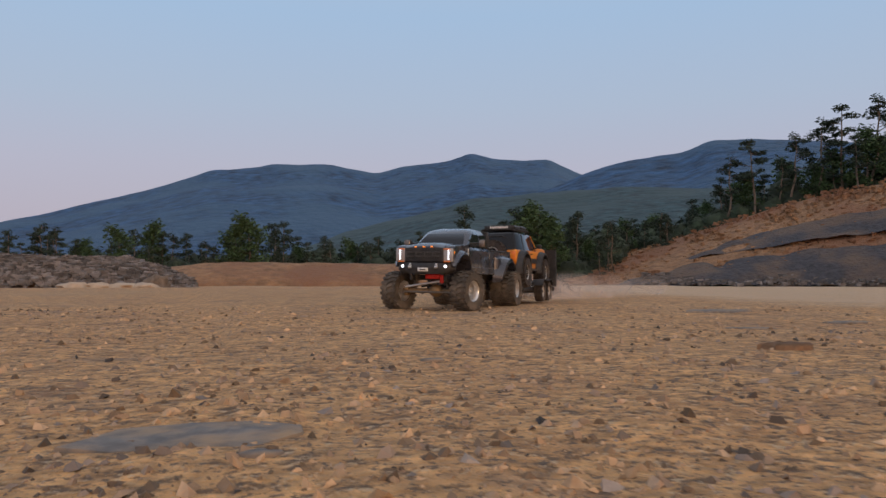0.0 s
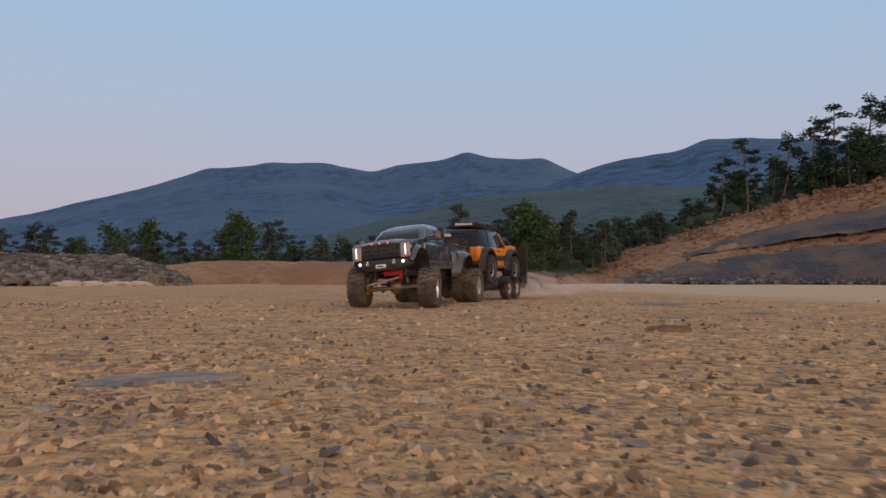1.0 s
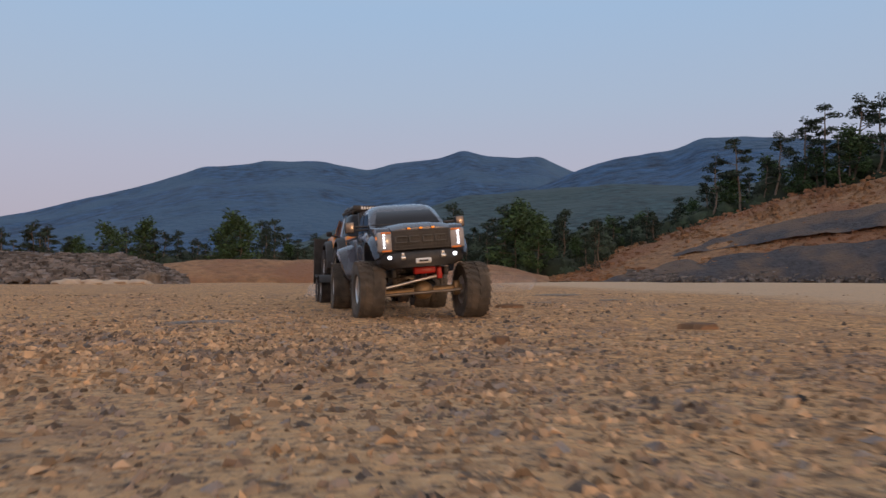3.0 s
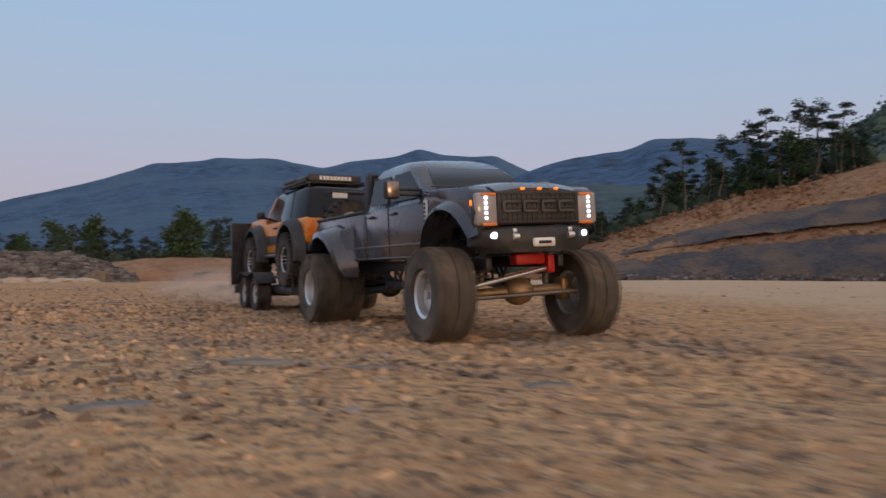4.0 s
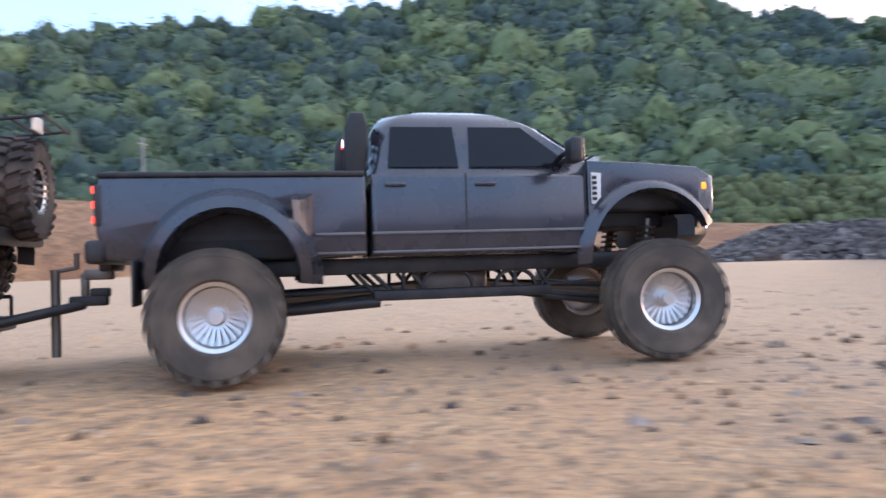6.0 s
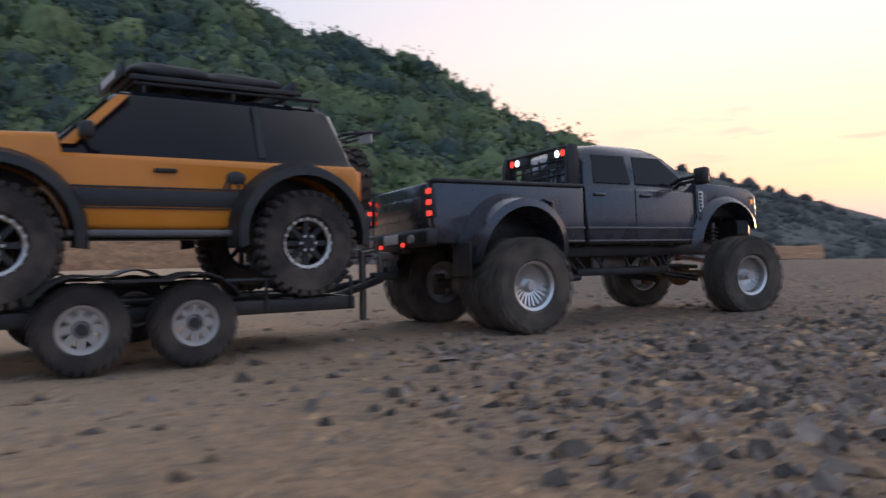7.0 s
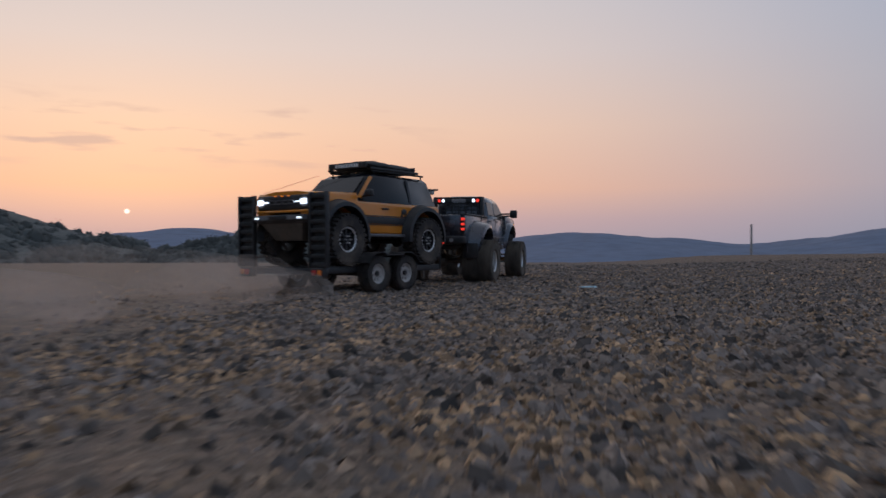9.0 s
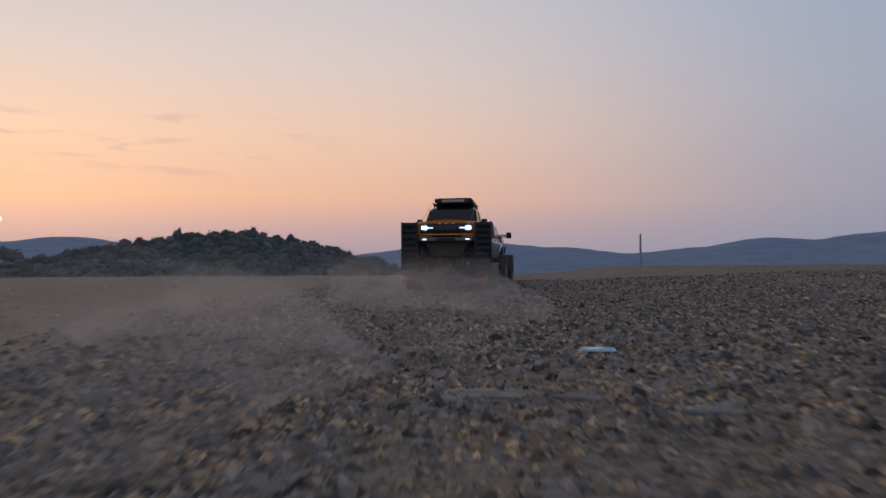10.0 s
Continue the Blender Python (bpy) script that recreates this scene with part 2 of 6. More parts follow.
M = {
    "soil": soil_material(),
    "gravel": material("gravel", (0.42, 0.265, 0.15), 0.9, vary=0.3, scale=60, island=0.7, second=(0.20, 0.15, 0.12), bump=0.002),
    "flat_slate": material("flat_slate", (0.17, 0.155, 0.145), 0.85, vary=0.35, scale=50, bump=0.003, dirt=(0.40, 0.26, 0.145), dirt_amount=0.95),
    "slate": material("slate", (0.175, 0.140, 0.122), 0.75, vary=0.3, scale=60, island=0.85, bump=0.002, dirt=(0.30, 0.22, 0.15), dirt_amount=0.5),
    "clay": material("clay", (0.32, 0.175, 0.09), 0.95, vary=0.4, scale=1.2, second=(0.27, 0.13, 0.07), bump=0.5, bump_scale=2.5),
    "shale": material("shale", (0.065, 0.062, 0.070), 0.9, vary=0.4, scale=2.0, second=(0.15, 0.105, 0.08), bump=0.4, bump_scale=3.0),
    "rubble": material("rubble", (0.16, 0.14, 0.13), 0.9, vary=0.4, scale=1.5, island=0.5),
    # distance haze over the mountain woods is put into this blue base colour
    "far_woods_haze_tint": material("far_woods_haze_tint", (0.030, 0.085, 0.175), 1.0, vary=0.6, scale=0.03, second=(0.05, 0.115, 0.20), bump=18.0, bump_scale=0.05),
    # dark green woods with the ridge's bluish air haze painted into the base
    "mid_woods_haze_tint": material("mid_woods_haze_tint", (0.028, 0.062, 0.075), 1.0, vary=0.55, scale=0.09, second=(0.04, 0.075, 0.085), bump=5.0, bump_scale=0.06),
    # pale blue stands for evening haze, painted straight into the base colour
    "pale_hills_haze_tint": material("pale_hills_haze_tint", (0.15, 0.19, 0.28), 1.0, vary=0.15, scale=0.02),
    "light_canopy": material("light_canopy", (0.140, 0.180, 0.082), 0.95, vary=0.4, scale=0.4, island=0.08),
    # dark pine green, with bluish upslope haze mixed into the colour
    "dark_canopy_haze_tint": material("dark_canopy_haze_tint", (0.056, 0.088, 0.078), 0.95, vary=0.4, scale=0.4, island=0.08),
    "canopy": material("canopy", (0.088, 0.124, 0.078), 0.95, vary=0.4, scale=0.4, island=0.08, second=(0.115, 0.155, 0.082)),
    # woods turned grey: the haze across the valley is painted into the colour
    "grey_woods_haze_tint": material("grey_woods_haze_tint", (0.105, 0.108, 0.100), 1.0, vary=0.3, scale=0.1, island=0.25),
    "dust": None,
    "pine": material("pine", (0.032, 0.052, 0.035), 0.9, vary=0.3, scale=3.0, island=0.4),
    "leaf": material("leaf", (0.045, 0.085, 0.03), 0.85, vary=0.35, scale=2.0, island=0.4),
    "thicket": material("thicket", (0.034, 0.052, 0.030), 0.9, vary=0.4, scale=1.5, island=0.4),
    "bark": material("bark", (0.17, 0.13, 0.10), 0.95, vary=0.3, scale=6.0, bump=0.02),
    "grass": material("grass", (0.10, 0.12, 0.05), 0.95, vary=0.35, scale=1.2, island=0.4),
    "panel": material("panel", (0.62, 0.62, 0.62), 0.6, vary=0.08, scale=0.8, dirt=(0.35, 0.30, 0.25), dirt_amount=0.3),
    "sack": material("sack", (0.46, 0.36, 0.27), 0.9, vary=0.2, scale=2.0, bump=0.05),
    "concrete": material("concrete", (0.35, 0.34, 0.33), 0.9, vary=0.15, scale=3.0),
    "paint": material("paint", (0.046, 0.050, 0.067), 0.28, metal=0.4, vary=0.1, scale=30, coat=0.9, dirt=(0.16, 0.13, 0.11), dirt_amount=0.14),
    "trim": material("trim", (0.16, 0.155, 0.16), 0.4, metal=0.3, vary=0.15, scale=50, dirt=(0.20, 0.15, 0.12), dirt_amount=0.3),
    "glass": material("glass", (0.010, 0.011, 0.015), 0.07, vary=0.1, scale=20, coat=0.0),
    "black": material("black", (0.020, 0.020, 0.022), 0.5, vary=0.25, scale=60, dirt=(0.15, 0.12, 0.10), dirt_amount=0.22),
    "rubber": material("rubber", (0.040, 0.033, 0.031), 0.85, vary=0.25, scale=50, bump=0.0008, bump_scale=300, dirt=(0.20, 0.155, 0.115), dirt_amount=0.6),
    "dusty_rubber": material("dusty_rubber", (0.085, 0.072, 0.06), 0.92, vary=0.25, scale=50, bump=0.0008, bump_scale=300, dirt=(0.22, 0.17, 0.125), dirt_amount=0.75),
    "alloy": material("alloy", (0.76, 0.75, 0.74), 0.34, metal=0.85, vary=0.1, scale=60, dirt=(0.30, 0.25, 0.20), dirt_amount=0.3),
    "white_steel": material("white_steel", (0.52, 0.48, 0.45), 0.5, metal=0.2, vary=0.1, scale=60, dirt=(0.30, 0.24, 0.18), dirt_amount=0.4),
    "steel": material("steel", (0.20, 0.18, 0.16), 0.45, metal=0.7, vary=0.2, scale=60, dirt=(0.22, 0.16, 0.11), dirt_amount=0.5),
    "brass": material("brass", (0.34, 0.22, 0.11), 0.5, metal=0.5, vary=0.25, scale=60, dirt=(0.25, 0.17, 0.11), dirt_amount=0.5),
    "red": material("red", (0.55, 0.02, 0.015), 0.4, vary=0.15, scale=60),
    "orange": material("orange", (0.80, 0.27, 0.016), 0.36, vary=0.06, scale=30, coat=0.4, dirt=(0.30, 0.18, 0.10), dirt_amount=0.10),
    "stripe": material("stripe", (0.035, 0.033, 0.034), 0.5, vary=0.15, scale=50),
    "mirror_back": material("mirror_back", (0.22, 0.18, 0.155), 0.25, metal=0.6, vary=0.1, scale=60),
    "dark_grey": material("dark_grey", (0.06, 0.058, 0.056), 0.5, vary=0.2, scale=60),
    "white": material("white", (0.78, 0.78, 0.76), 0.5, vary=0.05, scale=40),
    "lens": material("lens", (0.34, 0.32, 0.32), 0.2, vary=0.1, scale=60, coat=0.5),
    "lamp_white": material("lamp_white", (0.9, 0.92, 1.0), 0.3, emit=(0.85, 0.93, 1.0), power=2.2),
    "lamp_bright": material("lamp_bright", (0.9, 0.92, 1.0), 0.3, emit=(0.78, 0.86, 1.0), power=2.6),
    "lamp_amber": material("lamp_amber", (0.9, 0.35, 0.03), 0.3, emit=(1.0, 0.22, 0.01), power=0.8),
    "lamp_red": material("lamp_red", (0.7, 0.03, 0.02), 0.3, emit=(1.0, 0.05, 0.03), power=1.3),
    "amber": material("amber", (0.75, 0.20, 0.03), 0.3, emit=(1.0, 0.20, 0.02), power=0.04),
    "litter": material("litter", (0.55, 0.70, 0.75), 0.4, vary=0.1, scale=60),
}


def dust_material():
    """Thin airborne dust: mostly clear, thinning upwards, torn by noise."""
    m = bpy.data.materials.new("dust")
    m.use_nodes = True
    nt = m.node_tree
    nt.nodes.clear()
    N, Lk = nt.nodes.new, nt.links.new
    out, mixer, clear, dif = N("ShaderNodeOutputMaterial"), N("ShaderNodeMixShader"), N("ShaderNodeBsdfTransparent"), N("ShaderNodeBsdfDiffuse")
    dif.inputs["Color"].default_value = (0.80, 0.68, 0.60, 1)
    thru, both_ways = N("ShaderNodeBsdfTranslucent"), N("ShaderNodeMixShader")
    thru.inputs["Color"].default_value = (0.80, 0.68, 0.60, 1)
    both_ways.inputs[0].default_value = 0.5
    Lk(dif.outputs[0], both_ways.inputs[1]); Lk(thru.outputs[0], both_ways.inputs[2])
    tc, nz = N("ShaderNodeTexCoord"), N("ShaderNodeTexNoise")
    nz.inputs["Scale"].default_value, nz.inputs["Detail"].default_value = 7.0, 5.0
    Lk(tc.outputs["Object"], nz.inputs["Vector"])
    sp = N("ShaderNodeSeparateXYZ"); Lk(tc.outputs["Object"], sp.inputs[0])
    up = N("ShaderNodeMapRange"); up.inputs["From Min"].default_value, up.inputs["From Max"].default_value = 0.14, 0.0
    Lk(sp.outputs["Z"], up.inputs["Value"])
    tear = N("ShaderNodeMapRange"); tear.inputs["From Min"].default_value, tear.inputs["From Max"].default_value, tear.inputs["To Max"].default_value = 0.33, 0.72, 0.40
    Lk(nz.outputs["Fac"], tear.inputs["Value"])
    mul = N("ShaderNodeMath"); mul.operation = "MULTIPLY"
    Lk(up.outputs[0], mul.inputs[0]); Lk(tear.outputs[0], mul.inputs[1])
    Lk(mul.outputs[0], mixer.inputs[0]); Lk(clear.outputs[0], mixer.inputs[1]); Lk(both_ways.outputs[0], mixer.inputs[2])
    Lk(mixer.outputs[0], out.inputs[0])
    return m


M["dust"] = dust_material()
M["glass"].node_tree.nodes["Principled BSDF"].inputs["Specular IOR Level"].default_value = 0.28


# ---- mesh tools ----
def smooth(me, angle=50):
    me.polygons.foreach_set("use_smooth", [True] * len(me.polygons))
    bm = bmesh.new(); bm.from_mesh(me)
    for e in bm.edges:
        if len(e.link_faces) == 2 and e.calc_face_angle(0) > radians(angle):
            e.smooth = False
    bm.to_mesh(me); bm.free()


def part(name, bm, mat, parent=None, label="", at=None, shade=True):
    bmesh.ops.recalc_face_normals(bm, faces=bm.faces)
    me = bpy.data.meshes.new(name)
    bm.to_mesh(me); bm.free()
    me.materials.append(M[mat])
    if shade:
        smooth(me)
    ob = new(name, me)
    if parent is not None:
        ob.parent = parent
    if at is not None:
        ob.matrix_basis = at
    if label:
        ob["label"] = label
    return ob


def thing(name, label, category, group="", kind=""):
    return tagged(new(name), label, category, group, kind)


def box(bm, c, s, bevel=0.0, m=None):
    r = bmesh.ops.create_cube(bm, size=1.0)
    vs = r["verts"]
    bmesh.ops.scale(bm, vec=s, verts=vs)
    if bevel:
        es = list({e for v in vs for e in v.link_edges})
        r2 = bmesh.ops.bevel(bm, geom=es, offset=bevel, segments=2, affect="EDGES", profile=0.5)
        vs = list({v for f in r2["faces"] for v in f.verts} | {v for v in vs if v.is_valid})
    if m is not None:
        bmesh.ops.transform(bm, matrix=m, verts=vs)
    bmesh.ops.translate(bm, vec=c, verts=vs)
    return vs


def rod(bm, a, b, r, n=10, r2=None):
    a, b = Vector(a), Vector(b)
    d = b - a
    m = Matrix.Translation((a + b) / 2) @ d.to_track_quat("Z", "Y").to_matrix().to_4x4()
    bmesh.ops.create_cone(bm, cap_ends=True, segments=n, radius1=r, radius2=r if r2 is None else r2, depth=d.length, matrix=m)


def prism(bm, pts, y0, y1, bevel=0.0, seg=2):
    """A side outline (x, z) drawn out from y0 to y1."""
    a = [bm.verts.new((x, y0, z)) for x, z in pts]
    b = [bm.verts.new((x, y1, z)) for x, z in pts]
    n = len(pts)
    fs = [bm.faces.new(a), bm.faces.new(b[::-1])]
    fs += [bm.faces.new((a[i], b[i], b[(i + 1) % n], a[(i + 1) % n])) for i in range(n)]
    bmesh.ops.recalc_face_normals(bm, faces=fs)
    if bevel:
        es = list({e for f in fs[:2] for e in f.edges})
        bmesh.ops.bevel(bm, geom=es, offset=bevel, segments=seg, affect="EDGES", profile=0.5, clamp_overlap=True)


def plate(bm, pts, t):
    """A flat polygon in space with thickness t along its normal."""
    p = [Vector(q) for q in pts]
    nrm = sum((p[i].cross(p[(i + 1) % len(p)]) for i in range(len(p))), Vector()).normalized()
    a = [bm.verts.new(q) for q in p]
    b = [bm.verts.new(q + nrm * t) for q in p]
    n = len(p)
    bm.faces.new(a[::-1]); bm.faces.new(b)
    for i in range(n):
        bm.faces.new((a[i], a[(i + 1) % n], b[(i + 1) % n], b[i]))


def lathe(bm, prof, n=40, y=0.0):
    """Turn (radius, y) pairs round the y axis."""
    rings = []
    for r, h in prof:
        rings.append([bm.verts.new((r * math.cos(2 * math.pi * i / n), h + y, r * math.sin(2 * math.pi * i / n))) for i in range(n)])
    for p, q in zip(rings, rings[1:]):
        for i in range(n):
            bm.faces.new((p[i], p[(i + 1) % n], q[(i + 1) % n], q[i]))
    return rings


def loft(bm, rings, caps=True):
    vs = [[bm.verts.new(p) for p in r] for r in rings]
    n = len(vs[0])
    for p, q in zip(vs, vs[1:]):
        for i in range(n):
            bm.faces.new((p[i], p[(i + 1) % n], q[(i + 1) % n], q[i]))
    if caps:
        bm.faces.new(vs[0][::-1]); bm.faces.new(vs[-1])


def arc(cx, cz, r, a0, a1, n=12):
    return [(cx + r * math.cos(radians(a0 + (a1 - a0) * i / n)), cz + r * math.sin(radians(a0 + (a1 - a0) * i / n))) for i in range(n + 1)]


def mesh_of(name, verts, faces, mat, sm=False):
    me = bpy.data.meshes.new(name)
    me.from_pydata([tuple(v) for v in verts] if not isinstance(verts, np.ndarray) else verts.tolist(), [], faces.tolist() if isinstance(faces, np.ndarray) else faces)
    me.materials.append(M[mat])
    if sm:
        me.polygons.foreach_set("use_smooth", [True] * len(me.polygons))
    me.update()
    return me


# ---- ground ----
def value_noise(x, y, scale, seed):
    """Smooth noise on a plane, 0 to 1."""
    rng = np.random.RandomState(seed)
    tab = rng.rand(256, 256)
    u, v = x / scale, y / scale
    i, j = np.floor(u).astype(int), np.floor(v).astype(int)
    f, g = u - i, v - j
    f, g = f * f * (3 - 2 * f), g * g * (3 - 2 * g)
    at = lambda a, b: tab[a % 256, b % 256]
    return (at(i, j) * (1 - f) + at(i + 1, j) * f) * (1 - g) + (at(i, j + 1) * (1 - f) + at(i + 1, j + 1) * f) * g


def fractal(x, y, scale, seed, octaves=4):
    return sum(value_noise(x, y, scale / 2 ** k, seed + k) / 2 ** k for k in range(octaves)) / sum(1 / 2 ** k for k in range(octaves)) - 0.5


def ease(v):
    v = np.clip(v, 0, 1)
    return v * v * (3 - 2 * v)


def ground_z(x, y):
    """The lot: level in the middle, falling away gently; to the south a gravel swell on the west side, and lower land on the east."""
    x, y = np.asarray(x, float), np.asarray(y, float)
    r = np.hypot(x - 0.9, y + 4.0)
    k = np.clip((r - 6.5) / 78.0, 0, 1)
    z = -1.1 * k ** 1.1
    z = z + 0.012 * fractal(x, y, 0.9, 3, 3) * np.clip(r / 2, 0, 1)
    near = np.clip(1.4 - r / 14.0, 0, 1)
    z = z + near * (0.016 * fractal(x, y, 0.16, 11, 4))
    z = z + np.clip((r - 12) / 20, 0, 1) * 0.35 * fractal(x, y, 9.0, 21, 3)
    west = ease((1.25 - x) / 2.2)
    z = z + 0.085 * west * ease((-8.0 - y) / 4.5)
    q = np.clip(-y - (13.5 + 3.5 * west), 0, 900)
    return z - (0.055 - 0.025 * west) * q ** 1.05


def spread(lo, hi, stepsize, far, growth=1.16):
    a = list(np.arange(lo, hi, stepsize))
    d, p, q = stepsize, a[0], a[-1]
    left, right = [], []
    while q < far:
        d *= growth
        p -= d; q += d
        left.append(p); right.append(q)
    return np.array(left[::-1] + a + right)


def make_ground():
    xs, ys = spread(-1.9, 3.8, 0.028, 1200.0), spread(-12.0, 3.2, 0.028, 1200.0)
    X, Y = np.meshgrid(xs, ys, indexing="ij")
    V = np.stack([X, Y, ground_z(X, Y)], -1).reshape(-1, 3)
    nx, ny = len(xs), len(ys)
    i, j = np.meshgrid(np.arange(nx - 1), np.arange(ny - 1), indexing="ij")
    a = (i * ny + j).ravel()
    Fc = np.stack([a, a + ny, a + ny + 1, a + 1], 1)
    ob = new("ground", mesh_of("ground", V, Fc, "soil", True))
    tagged(ob, "tan clay lot strewn with gravel and slate", "ground", kind="structure")


def stones(name, n, seed, size, spread_xy, mat, label, flat=0.6, stretch=(0.0, 10.0), area=None):
    """Loose angular stones pressed into the ground, joined."""
    rng = np.random.RandomState(seed)
    along = rng.rand(n)
    t = np.array([r[0] for r in CAM]); cx = np.array([r[1] for r in CAM]); cy = np.array([r[2] for r in CAM])
    tt = stretch[0] + along * (stretch[1] - stretch[0])
    x = np.interp(tt, t, cx) + rng.randn(n) * spread_xy
    y = np.interp(tt, t, cy) + rng.randn(n) * spread_xy
    if area:
        x = area[0] + (area[1] - area[0]) * rng.rand(n)
        y = area[2] + (area[3] - area[2]) * rng.rand(n)
    clump = value_noise(x, y, 0.5, 77) + 0.6 * value_noise(x, y, 0.12, 78) > rng.rand(n) * 1.3 + 0.15
    clump &= (x < 1.15) | ((y < -4.5) & (x < 2.1)) | (rng.rand(n) < 0.15)
    x, y = x[clump], y[clump]
    n = len(x)
    s = size[0] + (size[1] - size[0]) * rng.rand(n) ** 2.2
    base = np.array([(1, 0, 0), (0.3, 0.9, 0.1), (-0.8, 0.6, 0), (-0.9, -0.5, 0.1), (0.2, -1, 0), (0.4, 0.2, 0.8), (-0.4, -0.1, 0.9)], float)
    base[:5, 2] -= 0.35
    tri = np.array([(0, 1, 5), (1, 2, 6), (1, 6, 5), (2, 3, 6), (3, 4, 6), (4, 5, 6), (4, 0, 5)])
    B = base[None] * (1 + 0.35 * rng.randn(n, 7, 1)) * np.array([1, 0.8, flat]) 
    ang = rng.rand(n) * 6.283
    c, sn = np.cos(ang)[:, None], np.sin(ang)[:, None]
    P = np.stack([B[..., 0] * c - B[..., 1] * sn, B[..., 0] * sn + B[..., 1] * c, B[..., 2]], -1) * s[:, None, None]
    P[..., 2] += (rng.randn(n, 1) * 0.25) * P[..., 0]
    P += np.stack([x, y, ground_z(x, y) + 0.1 * s], -1)[:, None]
    Fc = (tri[None] + 7 * np.arange(n)[:, None, None]).reshape(-1, 3)
    ob = new(name, mesh_of(name, P.reshape(-1, 3), Fc, mat))
    tagged(ob, label, "gravel", kind="stuff")


# ---- hills ----
HUB = Vector((0.62, -3.9, 0.0))
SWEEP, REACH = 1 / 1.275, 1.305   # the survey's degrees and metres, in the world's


def site(az, r):
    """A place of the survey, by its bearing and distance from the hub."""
    return HUB + bearing(az * SWEEP, r * REACH)


def ridge(name, profile, r0, r1, z0, mat, label, rough, seed, category="mountain", steps=160, depth=14, power=1.0):
    """A hillside: from its foot at distance r0 up to its crest at r1, whose height follows (bearing, degrees above the horizon)."""
    az = np.array([p[0] for p in profile], float); el = np.array([p[1] for p in profile], float)
    A = np.linspace(az[0], az[-1], steps)
    E = np.interp(A, az, el)
    k = np.ones(5) / 5
    E = np.convolve(np.pad(E, 2, mode="edge"), k, "valid")
    V = []
    rows = depth + 4
    for i in range(steps):
        a = radians(A[i] * SWEEP)
        top = r1 * math.tan(radians(E[i]))
        for j in range(rows):
            f = j / depth
            if f <= 1:
                r = r0 + (r1 - r0) * f
                z = z0 + (top - z0) * (f ** power)
            else:
                r = r1 + (r1 - r0) * (f - 1) * 1.2
                z = top - (top - z0) * (f - 1) * 1.5
            V.append((HUB.x + r * REACH * math.sin(a), HUB.y + r * REACH * math.cos(a), z))
    V = np.array(V)
    w = np.tile(np.clip(np.arange(rows) / depth * 1.3, 0, 1), steps)
    V[:, 2] += w * rough * (fractal(V[:, 0], V[:, 1], rough * 9, seed, 4) * 1.4)
    i, j = np.meshgrid(np.arange(steps - 1), np.arange(rows - 1), indexing="ij")
    a = (i * rows + j).ravel()
    Fc = np.stack([a, a + 1, a + rows + 1, a + rows], 1)
    ob = new(name, mesh_of(name, V, Fc, mat, True))
    tagged(ob, label, category, kind="structure")
    return ob


